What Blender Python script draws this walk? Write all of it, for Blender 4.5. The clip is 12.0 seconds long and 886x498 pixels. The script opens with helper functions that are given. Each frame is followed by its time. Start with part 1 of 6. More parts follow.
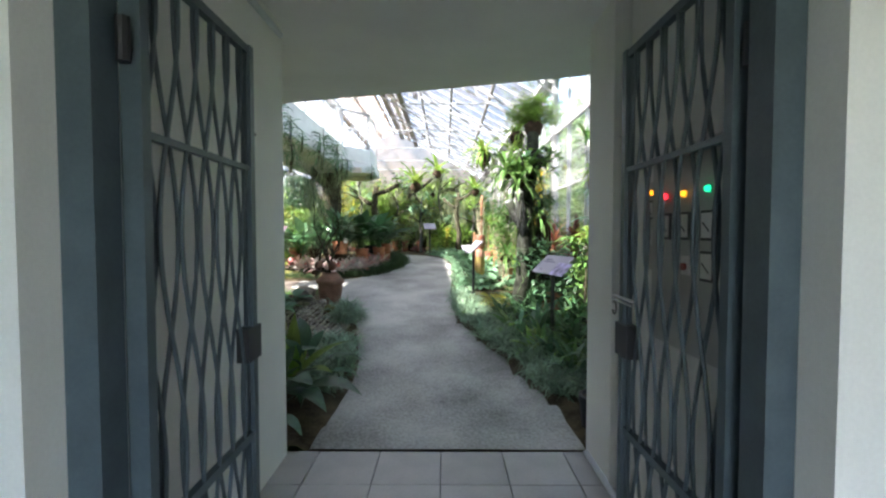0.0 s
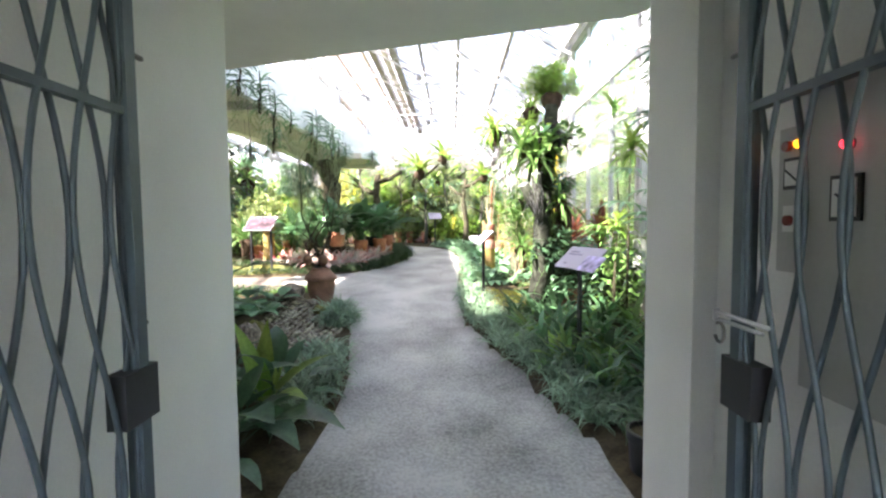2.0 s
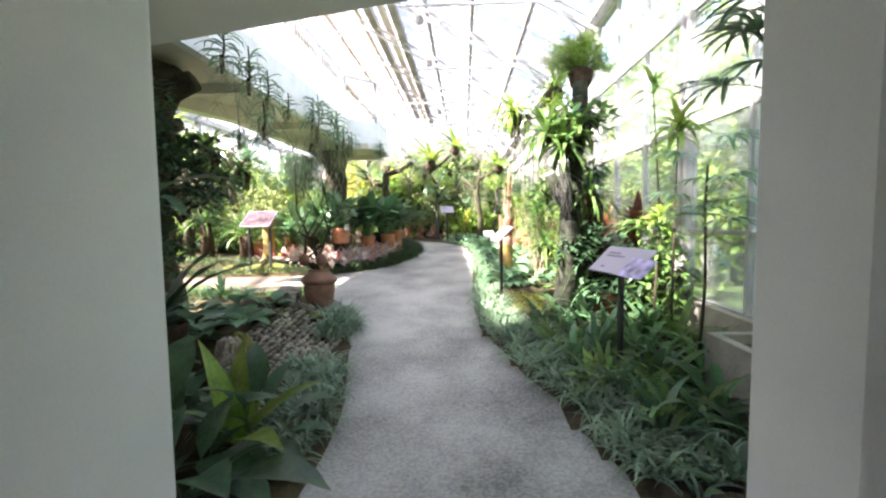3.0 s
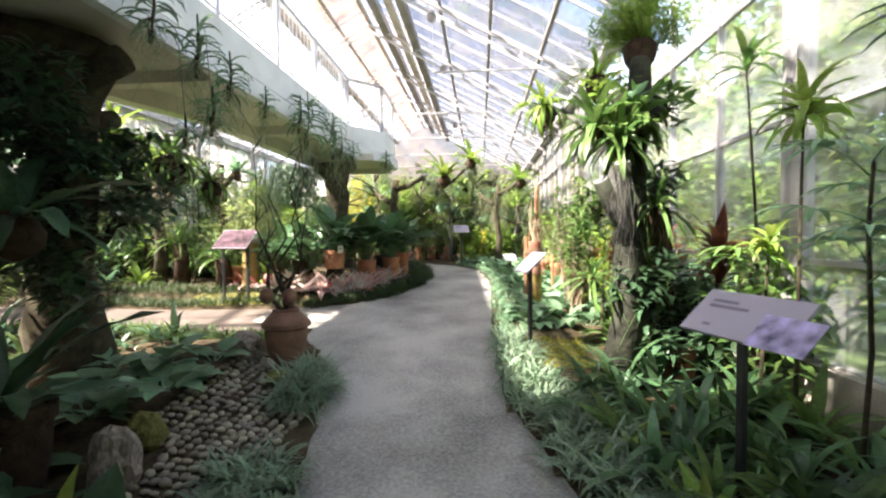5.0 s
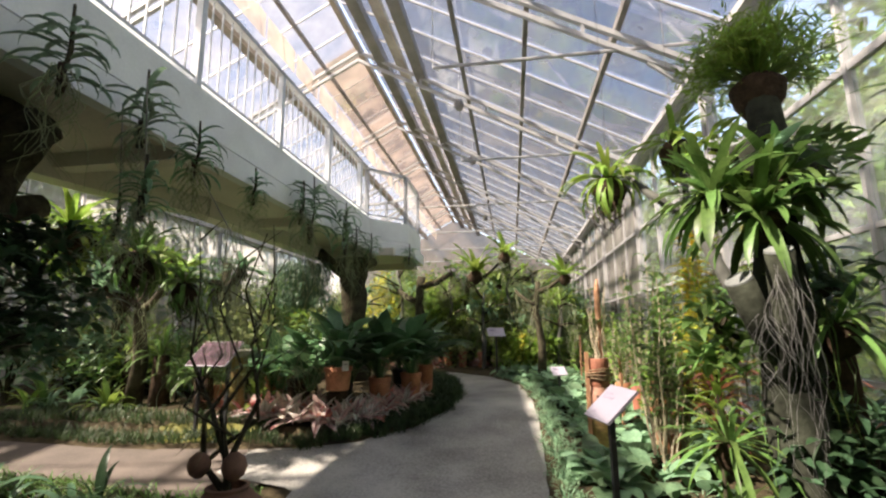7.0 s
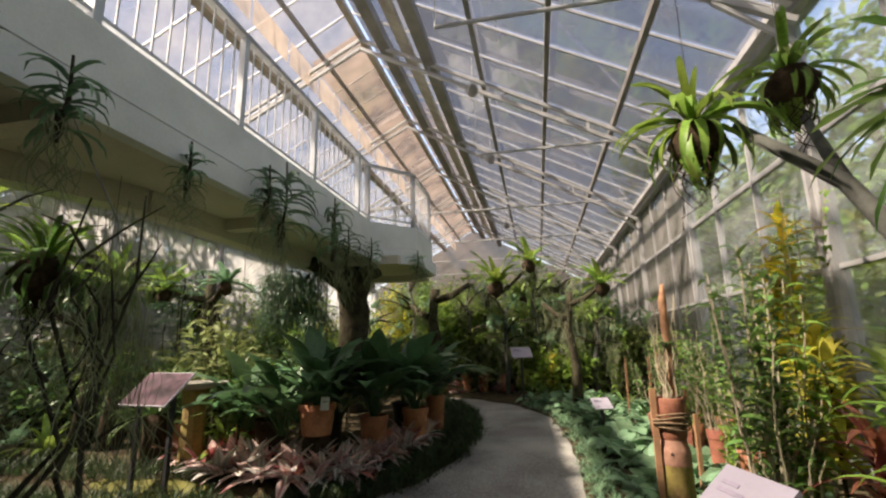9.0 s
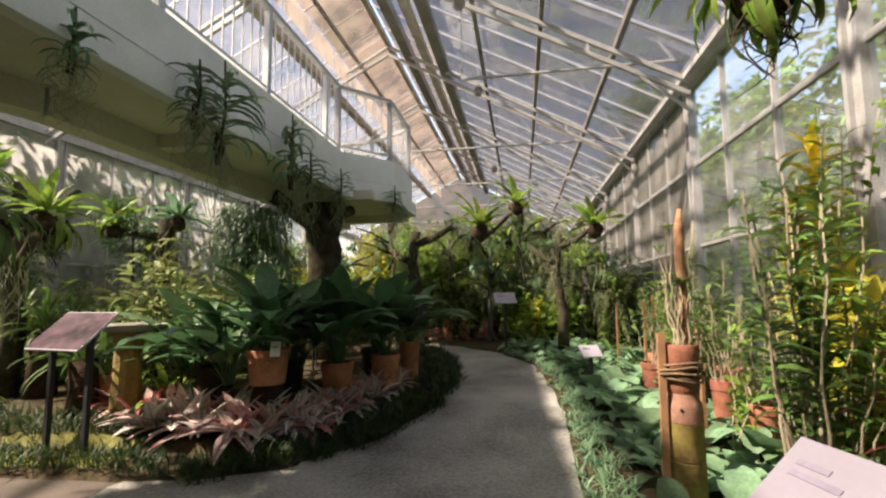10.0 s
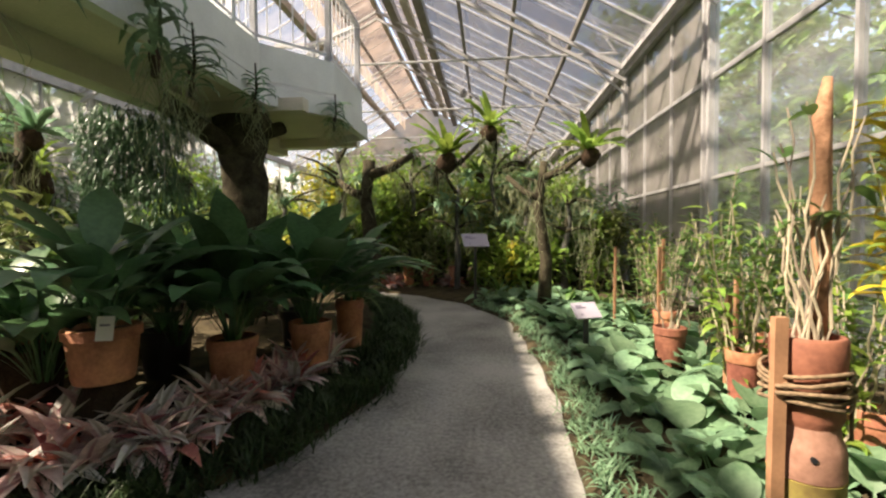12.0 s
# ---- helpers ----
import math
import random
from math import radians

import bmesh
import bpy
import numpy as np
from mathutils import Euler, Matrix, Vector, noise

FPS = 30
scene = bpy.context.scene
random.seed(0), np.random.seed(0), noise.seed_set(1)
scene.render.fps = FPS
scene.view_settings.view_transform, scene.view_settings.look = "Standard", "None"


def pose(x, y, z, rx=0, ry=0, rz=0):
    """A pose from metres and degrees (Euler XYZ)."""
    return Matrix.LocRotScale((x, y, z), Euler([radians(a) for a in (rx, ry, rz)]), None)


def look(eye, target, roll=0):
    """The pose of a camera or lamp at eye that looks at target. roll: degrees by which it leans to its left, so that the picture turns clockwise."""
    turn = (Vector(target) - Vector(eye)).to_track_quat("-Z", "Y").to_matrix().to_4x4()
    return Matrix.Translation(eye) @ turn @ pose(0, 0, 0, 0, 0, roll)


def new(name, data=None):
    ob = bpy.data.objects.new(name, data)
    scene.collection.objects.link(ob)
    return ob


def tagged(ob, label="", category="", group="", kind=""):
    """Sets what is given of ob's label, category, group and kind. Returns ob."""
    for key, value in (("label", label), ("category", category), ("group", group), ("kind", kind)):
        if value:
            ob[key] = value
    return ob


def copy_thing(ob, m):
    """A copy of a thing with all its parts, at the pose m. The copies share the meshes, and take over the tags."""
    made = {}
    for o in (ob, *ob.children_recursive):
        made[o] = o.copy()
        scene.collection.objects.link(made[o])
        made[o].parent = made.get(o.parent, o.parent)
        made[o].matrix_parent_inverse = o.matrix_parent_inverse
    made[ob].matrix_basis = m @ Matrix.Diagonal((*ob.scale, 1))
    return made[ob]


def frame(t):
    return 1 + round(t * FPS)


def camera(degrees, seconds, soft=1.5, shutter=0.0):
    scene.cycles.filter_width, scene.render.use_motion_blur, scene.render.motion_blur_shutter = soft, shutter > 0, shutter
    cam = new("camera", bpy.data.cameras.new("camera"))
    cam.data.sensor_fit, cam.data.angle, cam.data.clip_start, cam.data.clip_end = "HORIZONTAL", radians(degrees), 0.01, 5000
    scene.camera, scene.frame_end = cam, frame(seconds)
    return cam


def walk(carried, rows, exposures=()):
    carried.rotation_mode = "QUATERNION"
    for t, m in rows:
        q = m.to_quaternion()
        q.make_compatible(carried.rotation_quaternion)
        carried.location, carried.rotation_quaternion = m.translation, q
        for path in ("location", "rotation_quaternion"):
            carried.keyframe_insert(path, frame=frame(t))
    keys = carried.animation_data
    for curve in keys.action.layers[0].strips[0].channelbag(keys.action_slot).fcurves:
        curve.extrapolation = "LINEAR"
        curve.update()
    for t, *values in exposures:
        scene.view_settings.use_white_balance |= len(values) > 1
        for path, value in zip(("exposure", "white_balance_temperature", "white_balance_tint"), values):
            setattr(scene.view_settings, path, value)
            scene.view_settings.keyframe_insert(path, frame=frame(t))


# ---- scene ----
cam = camera(88.6, 12.0, 2.3)
PATH = [
    (0, (0.709, 0.540, 1.478), (0.698, 2.538, 1.403), -0.0),
    (0.5, (0.658, 0.644, 1.470), (0.654, 2.643, 1.392), -0.3),
    (0.7, (0.622, 0.720, 1.468), (0.625, 2.718, 1.378), 0.3),
    (1, (0.675, 0.859, 1.452), (0.658, 2.857, 1.360), -0.1),
    (1.5, (0.741, 1.099, 1.455), (0.714, 3.097, 1.360), -0.0),
    (2, (0.717, 1.340, 1.452), (0.676, 3.336, 1.337), -0.5),
    (2.5, (0.656, 1.643, 1.467), (0.587, 3.638, 1.339), -0.4),
    (3, (0.690, 2.002, 1.473), (0.596, 3.994, 1.329), -0.7),
    (5, (0.682, 3.315, 1.505), (0.518, 5.308, 1.443), -0.4),
    (5.5, (0.624, 3.664, 1.522), (0.437, 5.656, 1.534), -0.6),
    (6, (0.582, 3.956, 1.572), (0.356, 5.940, 1.695), -0.6),
    (6.5, (0.624, 4.279, 1.647), (0.364, 6.247, 1.892), -0.6),
    (7, (0.577, 4.585, 1.695), (0.286, 6.532, 2.046), -0.6),
    (7.2, (0.537, 4.738, 1.743), (0.230, 6.678, 2.124), -0.7),
    (8.8, (0.576, 5.652, 1.775), (0.191, 7.562, 2.229), -1.2),
    (9, (0.539, 5.786, 1.779), (0.153, 7.704, 2.195), -1.1),
    (9.5, (0.501, 6.095, 1.724), (0.118, 8.034, 2.031), -0.8),
    (10, (0.516, 6.442, 1.693), (0.178, 8.403, 1.896), -0.5),
    (10.5, (0.472, 6.756, 1.676), (0.182, 8.732, 1.779), -0.4),
    (11, (0.383, 7.075, 1.696), (0.126, 9.057, 1.726), -0.2),
    (11.5, (0.419, 7.428, 1.703), (0.179, 9.413, 1.681), -0.3),
    (12, (0.422, 7.727, 1.720), (0.223, 9.716, 1.656), -0.4),
]
EXPOSURE = [(0.0, 3.65, 6300, 13), (0.5, 3.85, 6300, 13), (1.0, 4.05, 6350, 13), (2.0, 4.45, 6550, 18), (2.5, 4.45, 6650, 18), (3.0, 4.28, 6700, 18), (5.0, 3.58, 6950, 18), (6.0, 3.1, 7250, 17), (6.5, 2.8, 7350, 17), (7.0, 2.45, 7350, 17), (9.0, 1.9, 7650, 17), (10.5, 2.2, 7850, 17), (12.0, 2.32, 7900, 16)]
walk(cam, [(t, look(eye, target, roll)) for t, eye, target, roll in PATH], EXPOSURE)

# ---- world, sun, exposure ----
SUN_DIR = Vector((-0.655, -0.28, 0.765)).normalized()
world = bpy.data.worlds.new("sky")
scene.world = world
world.use_nodes = True
wn = world.node_tree
bgd = wn.nodes["Background"]
sky = wn.nodes.new("ShaderNodeTexSky")
sky.sky_type, sky.sun_disc = "NISHITA", False
sky.sun_elevation = math.asin(SUN_DIR.z)
sky.sun_rotation = math.atan2(SUN_DIR.x, SUN_DIR.y)
sky.air_density, sky.dust_density = 1.0, 2.5
wn.links.new(sky.outputs[0], bgd.inputs[0])
bgd.inputs[1].default_value = 0.15
sun = new("sun", bpy.data.lights.new("sun", "SUN"))
sun.data.energy, sun.data.angle, sun.data.color = 2.5, radians(1.4), (1.0, 0.95, 0.86)
sun.matrix_world = look((SUN_DIR * 40)[:], (0, 0, 0))


# ---- materials ----
def mat(name, base, rough=0.6, metal=0.0, dark=0.7, light=1.15, scale=6.0, bump=0.15, fine=60.0, trans=0.0, vary=0.0, tint=None, spec=0.5, grain=0.45):
    """Procedural surface: two scales of stain and grain, fine relief, and piece-to-piece variation."""
    m = bpy.data.materials.new(name)
    m.use_nodes = True
    nt = m.node_tree
    N, Lk = nt.nodes, nt.links
    b = N["Principled BSDF"]
    co = N.new("ShaderNodeTexCoord")
    n1, n2 = N.new("ShaderNodeTexNoise"), N.new("ShaderNodeTexNoise")
    n1.inputs["Scale"].default_value, n1.inputs["Detail"].default_value = scale, 5
    n2.inputs["Scale"].default_value, n2.inputs["Detail"].default_value = fine, 3
    for n in (n1, n2):
        Lk.new(co.outputs["Object"], n.inputs["Vector"])
    mix = N.new("ShaderNodeMath"); mix.operation = "MULTIPLY_ADD"
    mix.inputs[1].default_value = grain
    Lk.new(n2.outputs[0], mix.inputs[0]); Lk.new(n1.outputs[0], mix.inputs[2])
    ramp = N.new("ShaderNodeValToRGB")
    ramp.color_ramp.elements[0].position, ramp.color_ramp.elements[1].position = 0.225 + grain * 0.5, 0.725 + grain * 0.5
    c2 = tint or base
    ramp.color_ramp.elements[0].color = (*[c * dark for c in base], 1)
    ramp.color_ramp.elements[1].color = (*[min(1, c * light) for c in c2], 1)
    Lk.new(mix.outputs[0], ramp.inputs[0])
    col = ramp.outputs[0]
    if vary:
        oi, ge = N.new("ShaderNodeObjectInfo"), N.new("ShaderNodeNewGeometry")
        add = N.new("ShaderNodeMath"); add.operation = "ADD"
        Lk.new(oi.outputs["Random"], add.inputs[0]); Lk.new(ge.outputs["Random Per Island"], add.inputs[1])
        fr = N.new("ShaderNodeMath"); fr.operation = "FRACT"
        Lk.new(add.outputs[0], fr.inputs[0])
        mr = N.new("ShaderNodeMapRange")
        mr.inputs[3].default_value, mr.inputs[4].default_value = 1 - vary, 1 + vary
        Lk.new(fr.outputs[0], mr.inputs[0])
        hs = N.new("ShaderNodeHueSaturation")
        hr = N.new("ShaderNodeMapRange")
        hr.inputs[3].default_value, hr.inputs[4].default_value = 0.5 - 0.06 * vary, 0.5 + 0.05 * vary
        Lk.new(fr.outputs[0], hr.inputs[0])
        Lk.new(hr.outputs[0], hs.inputs["Hue"]); Lk.new(mr.outputs[0], hs.inputs["Value"]); Lk.new(col, hs.inputs["Color"])
        col = hs.outputs[0]
    Lk.new(col, b.inputs["Base Color"])
    b.inputs["Roughness"].default_value, b.inputs["Metallic"].default_value = rough, metal
    b.inputs["Specular IOR Level"].default_value = spec
    if bump:
        bp = N.new("ShaderNodeBump")
        bp.inputs["Strength"].default_value, bp.inputs["Distance"].default_value = bump, 0.01
        Lk.new(mix.outputs[0], bp.inputs["Height"]); Lk.new(bp.outputs[0], b.inputs["Normal"])
    if trans:
        tr, ms = N.new("ShaderNodeBsdfTranslucent"), N.new("ShaderNodeMixShader")
        ms.inputs[0].default_value = trans
        Lk.new(col, tr.inputs[0]); Lk.new(b.outputs[0], ms.inputs[1]); Lk.new(tr.outputs[0], ms.inputs[2])
        Lk.new(ms.outputs[0], N["Material Output"].inputs[0])
    return m


def leafmat(name, base, tint=None, rough=0.42, vary=0.35, trans=0.3):
    return mat(name, base, rough, dark=0.7, light=1.25, scale=5, bump=0.1, fine=40, trans=trans, vary=vary, tint=tint, spec=0.4)


def stripedmat(name, heart, margin):
    """Leaf with a coloured heart and pale margins that run along its length."""
    m = leafmat(name, margin, None, 0.4, vary=0.25)
    nt = m.node_tree
    N, Lk = nt.nodes, nt.links
    b = N["Principled BSDF"]
    src = b.inputs["Base Color"].links[0].from_socket
    co, sp, ab, mr, mx = N.new("ShaderNodeTexCoord"), N.new("ShaderNodeSeparateXYZ"), N.new("ShaderNodeMath"), N.new("ShaderNodeMapRange"), N.new("ShaderNodeMix")
    ab.operation, mx.data_type = "ABSOLUTE", "RGBA"
    Lk.new(co.outputs["Object"], sp.inputs[0]); Lk.new(sp.outputs[1], ab.inputs[0]); Lk.new(ab.outputs[0], mr.inputs[0])
    mr.inputs[1].default_value, mr.inputs[2].default_value = 0.005, 0.012
    mx.inputs[6].default_value = (*heart, 1)
    Lk.new(mr.outputs[0], mx.inputs[0]); Lk.new(src, mx.inputs[7]); Lk.new(mx.outputs[2], b.inputs["Base Color"])
    return m


def glassmat(name, clear, dirt, film=0.12):
    """Old greenhouse glass: a clear pane under an uneven film of dirt and algae."""
    m = bpy.data.materials.new(name)
    m.use_nodes = True
    nt = m.node_tree
    N, Lk = nt.nodes, nt.links
    N.remove(N["Principled BSDF"])
    tp, df, tl, gl = [N.new("ShaderNodeBsdf" + k) for k in ("Transparent", "Diffuse", "Translucent", "Glossy")]
    tp.inputs[0].default_value = (*clear, 1)
    df.inputs[0].default_value = tl.inputs[0].default_value = (*dirt, 1)
    gl.inputs["Roughness"].default_value = 0.06
    co, ns, mr = N.new("ShaderNodeTexCoord"), N.new("ShaderNodeTexNoise"), N.new("ShaderNodeMapRange")
    ns.inputs["Scale"].default_value, ns.inputs["Detail"].default_value = 1.4, 6
    Lk.new(co.outputs["Object"], ns.inputs["Vector"])
    mr.inputs[1].default_value, mr.inputs[2].default_value = 0.3, 0.75
    mr.inputs[3].default_value, mr.inputs[4].default_value = film * 0.4, min(0.95, film * 1.8)
    Lk.new(ns.outputs[0], mr.inputs[0])
    m1, m2, m3 = [N.new("ShaderNodeMixShader") for _ in range(3)]
    m1.inputs[0].default_value = 0.6
    Lk.new(df.outputs[0], m1.inputs[1]); Lk.new(tl.outputs[0], m1.inputs[2])
    Lk.new(mr.outputs[0], m2.inputs[0]); Lk.new(tp.outputs[0], m2.inputs[1]); Lk.new(m1.outputs[0], m2.inputs[2])
    fz = N.new("ShaderNodeFresnel"); fz.inputs[0].default_value = 1.3
    fm = N.new("ShaderNodeMath"); fm.operation = "MULTIPLY"; fm.inputs[1].default_value = 0.3
    Lk.new(fz.outputs[0], fm.inputs[0]); Lk.new(fm.outputs[0], m3.inputs[0]); Lk.new(m2.outputs[0], m3.inputs[1]); Lk.new(gl.outputs[0], m3.inputs[2])
    Lk.new(m3.outputs[0], N["Material Output"].inputs[0])
    return m


M = dict(
    wall=mat("white_wall_paint", (0.74, 0.74, 0.70), 0.7, dark=0.9, light=1.05, scale=1.6, bump=0.08, fine=90),
    soffit=mat("cream_concrete", (0.62, 0.57, 0.48), 0.8, dark=0.8, light=1.1, scale=1.5, bump=0.12, fine=40),
    fascia=mat("white_fascia_paint", (0.74, 0.76, 0.74), 0.6, dark=0.82, light=1.06, scale=2.2, bump=0.08),
    tile=mat("floor_tile", (0.40, 0.38, 0.36), 0.35, dark=0.85, light=1.1, scale=5, bump=0.04, vary=0.08),
    grout=mat("tile_grout", (0.10, 0.095, 0.09), 0.9),
    path=mat("path_asphalt", (0.27, 0.258, 0.24), 0.6, dark=0.45, light=1.25, scale=1.5, bump=0.5, fine=48, tint=(0.35, 0.34, 0.315), grain=0.62),
    soil=mat("bed_soil", (0.045, 0.033, 0.024), 0.95, dark=0.45, light=1.6, scale=7, bump=1.0, fine=45, tint=(0.065, 0.052, 0.03), spec=0.12),
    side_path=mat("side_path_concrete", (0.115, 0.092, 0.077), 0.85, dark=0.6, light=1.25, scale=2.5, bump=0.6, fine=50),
    moss=mat("moss_ground", (0.12, 0.14, 0.035), 0.95, dark=0.4, light=1.3, scale=6, bump=0.9, fine=60, tint=(0.20, 0.19, 0.05)),
    lawn=mat("outside_lawn", (0.07, 0.12, 0.03), 0.95, dark=0.6, light=1.3, scale=0.6, bump=0.5, fine=20),
    steel=mat("grey_gate_paint", (0.072, 0.098, 0.112), 0.5, 0.1, dark=0.75, light=1.15, scale=7, bump=0.1, fine=80),
    alu=mat("weathered_aluminium", (0.44, 0.44, 0.445), 0.5, 0.15, dark=0.7, light=1.1, scale=5, bump=0.08),
    dark_steel=mat("dark_roof_steel", (0.19, 0.18, 0.17), 0.6, 0.2, dark=0.7, light=1.3, scale=3, bump=0.1),
    beam=mat("brown_roof_beam", (0.33, 0.28, 0.23), 0.7, dark=0.65, light=1.3, scale=3, bump=0.15),
    white_metal=mat("white_rail_paint", (0.56, 0.59, 0.63), 0.45, dark=0.85, light=1.05, scale=6, bump=0.05),
    panel=mat("panel_grey_enamel", (0.42, 0.42, 0.39), 0.45, dark=0.92, light=1.06, scale=3, bump=0.04),
    black=mat("black_paint", (0.018, 0.018, 0.02), 0.45, dark=0.7, light=1.4, bump=0.05),
    terracotta=mat("terracotta", (0.32, 0.105, 0.055), 0.8, dark=0.5, light=1.25, scale=7, bump=0.25, fine=50, tint=(0.40, 0.165, 0.095), vary=0.25),
    red_clay=mat("dark_red_clay", (0.20, 0.06, 0.035), 0.8, dark=0.55, light=1.25, scale=8, bump=0.25, fine=50, tint=(0.26, 0.10, 0.06)),
    old_clay=mat("mossy_clay", (0.30, 0.17, 0.08), 0.9, dark=0.55, light=1.25, scale=6, bump=0.4, fine=40, tint=(0.33, 0.29, 0.07), vary=0.2),
    pale_clay=mat("pinkish_brown_clay", (0.28, 0.13, 0.085), 0.85, dark=0.6, light=1.25, scale=7, bump=0.3, fine=50, tint=(0.33, 0.18, 0.13)),
    plaster_clay=mat("brown_urn_clay", (0.20, 0.105, 0.07), 0.85, dark=0.6, light=1.3, scale=8, bump=0.4, fine=40),
    bark=mat("trunk_bark", (0.042, 0.032, 0.024), 0.95, dark=0.4, light=1.4, scale=9, bump=1.0, fine=40, tint=(0.062, 0.056, 0.036), spec=0.12),
    mossy_bark=mat("dark_mossy_bark", (0.020, 0.019, 0.016), 0.95, dark=0.4, light=1.5, scale=11, bump=1.0, fine=34, tint=(0.032, 0.036, 0.026), spec=0.12),
    cut_wood=mat("weathered_cut_wood", (0.19, 0.205, 0.20), 0.9, dark=0.6, light=1.2, scale=12, bump=0.4, fine=60),
    pale_bark=mat("pale_lichened_bark", (0.085, 0.088, 0.078), 0.95, dark=0.45, light=1.3, scale=9, bump=0.8, fine=30),
    fibre=mat("dark_root_fibre", (0.045, 0.03, 0.02), 0.95, dark=0.5, light=1.6, scale=15, bump=1.0, spec=0.12),
    bamboo=mat("dry_cane", (0.42, 0.36, 0.26), 0.7, dark=0.6, light=1.2, scale=8, bump=0.2, vary=0.25),
    orange_bark=mat("orange_bark", (0.33, 0.145, 0.07), 0.9, dark=0.5, light=1.25, scale=18, bump=1.0, fine=70, tint=(0.44, 0.24, 0.14)),
    timber=mat("orange_timber", (0.38, 0.20, 0.11), 0.75, dark=0.7, light=1.2, scale=9, bump=0.2),
    stone=mat("river_pebble", (0.30, 0.27, 0.21), 0.8, dark=0.6, light=1.3, scale=9, bump=0.3, vary=0.35),
    rock=mat("pale_rock", (0.40, 0.34, 0.28), 0.9, dark=0.22, light=1.25, scale=6, bump=0.7),
    concrete=mat("planter_concrete", (0.34, 0.32, 0.28), 0.9, dark=0.6, light=1.2, scale=4, bump=0.4),
    sign=mat("sign_board", (0.41, 0.385, 0.46), 0.5, dark=0.95, light=1.03, scale=2, bump=0.0),
    # darker copy of the sign colour, standing in for weaker light on it
    sign_dim=mat("shaded_sign_board", (0.225, 0.21, 0.26), 0.5, dark=0.9, light=1.06, scale=3, bump=0.0),
    photo=mat("sign_photo", (0.13, 0.12, 0.26), 0.3, dark=0.3, light=2.4, scale=9, bump=0.0, fine=20, tint=(0.30, 0.26, 0.48)),
    # tint kept dark to stand in for the shade on this board
    photo_pink=mat("sign_photo_pink", (0.025, 0.024, 0.027), 0.65, dark=0.4, light=1.2, scale=9, bump=0.0, fine=16, tint=(0.11, 0.06, 0.08), spec=0.1),
    print_grey=mat("sign_print", (0.20, 0.18, 0.24), 0.5, bump=0.0),
    rope=mat("jute_rope", (0.22, 0.15, 0.09), 0.95, dark=0.5, light=1.4, scale=30, bump=0.6),
    root=mat("grey_aerial_root", (0.19, 0.19, 0.185), 0.9, dark=0.7, light=1.2, bump=0.2, vary=0.2, spec=0.12),
    moss_hang=mat("hanging_moss", (0.34, 0.38, 0.23), 0.95, dark=0.6, light=1.2, bump=0.2, trans=0.3, vary=0.3),
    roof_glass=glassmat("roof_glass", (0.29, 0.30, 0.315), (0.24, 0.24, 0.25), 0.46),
    far_glass=glassmat("dark_far_roof_glass", (0.17, 0.17, 0.178), (0.20, 0.195, 0.195), 0.52),
    milky_glass=glassmat("milky_corrugated_glass", (0.52, 0.51, 0.50), (0.39, 0.375, 0.36), 0.5),
    west_glass=glassmat("west_obscured_glass", (0.80, 0.81, 0.81), (0.60, 0.60, 0.60), 0.55),
    wall_glass=glassmat("wall_glass", (0.92, 0.94, 0.94), (0.62, 0.64, 0.66), 0.13),
    gable_sheet=glassmat("beige_gable_sheet", (0.18, 0.155, 0.14), (0.36, 0.285, 0.25), 1.2),
    pink_sheet=glassmat("pinkish_roof_sheet", (0.30, 0.26, 0.24), (0.42, 0.34, 0.30), 0.60),
    roof_sheet=glassmat("fibre_roof_sheet", (0.75, 0.66, 0.56), (0.62, 0.52, 0.44), 0.75),
    g_dark=leafmat("dark_glossy_leaf", (0.036, 0.082, 0.042), (0.062, 0.128, 0.062), 0.34),
    g_lily=leafmat("lily_leaf", (0.050, 0.125, 0.052), (0.088, 0.185, 0.082), 0.32),
    g_olive=leafmat("olive_mossy_leaf", (0.14, 0.18, 0.06), (0.25, 0.30, 0.11), 0.55),
    g_mid=leafmat("mid_green_leaf", (0.066, 0.142, 0.038), (0.115, 0.21, 0.055)),
    g_light=leafmat("fresh_green_leaf", (0.14, 0.26, 0.045), (0.24, 0.36, 0.07), trans=0.42),
    g_yellow=leafmat("yellow_green_leaf", (0.30, 0.34, 0.05), (0.46, 0.42, 0.06), trans=0.4),
    g_gold=leafmat("golden_croton_leaf", (0.44, 0.36, 0.03), (0.66, 0.54, 0.06), trans=0.4),
    g_blue=leafmat("grey_green_grass", (0.12, 0.21, 0.125), (0.25, 0.35, 0.235)),
    g_hosta=leafmat("matt_pale_leaf", (0.115, 0.245, 0.14), (0.19, 0.325, 0.185), 0.5),
    g_mondo=leafmat("dark_mondo_grass", (0.028, 0.060, 0.022), (0.05, 0.085, 0.03), 0.5),
    r_pink=leafmat("pink_striped_leaf", (0.52, 0.20, 0.21), (0.80, 0.66, 0.62), 0.4, vary=0.3),
    r_silver=stripedmat("silver_striped_leaf", (0.36, 0.34, 0.24), (0.86, 0.79, 0.75)),
    r_rose=stripedmat("rose_striped_leaf", (0.50, 0.15, 0.16), (0.86, 0.66, 0.62)),
    r_red=leafmat("crimson_leaf", (0.46, 0.06, 0.07), (0.62, 0.26, 0.22), 0.4, vary=0.4),
    r_dark=leafmat("purple_brown_leaf", (0.10, 0.028, 0.03), (0.20, 0.07, 0.04), 0.35, vary=0.4),
    flower=leafmat("white_pink_flower", (0.7, 0.5, 0.58), None, 0.5, vary=0.15),
    tree=leafmat("tree_foliage", (0.12, 0.20, 0.045), (0.22, 0.32, 0.08), 0.5, vary=0.45, trans=0.4),
)


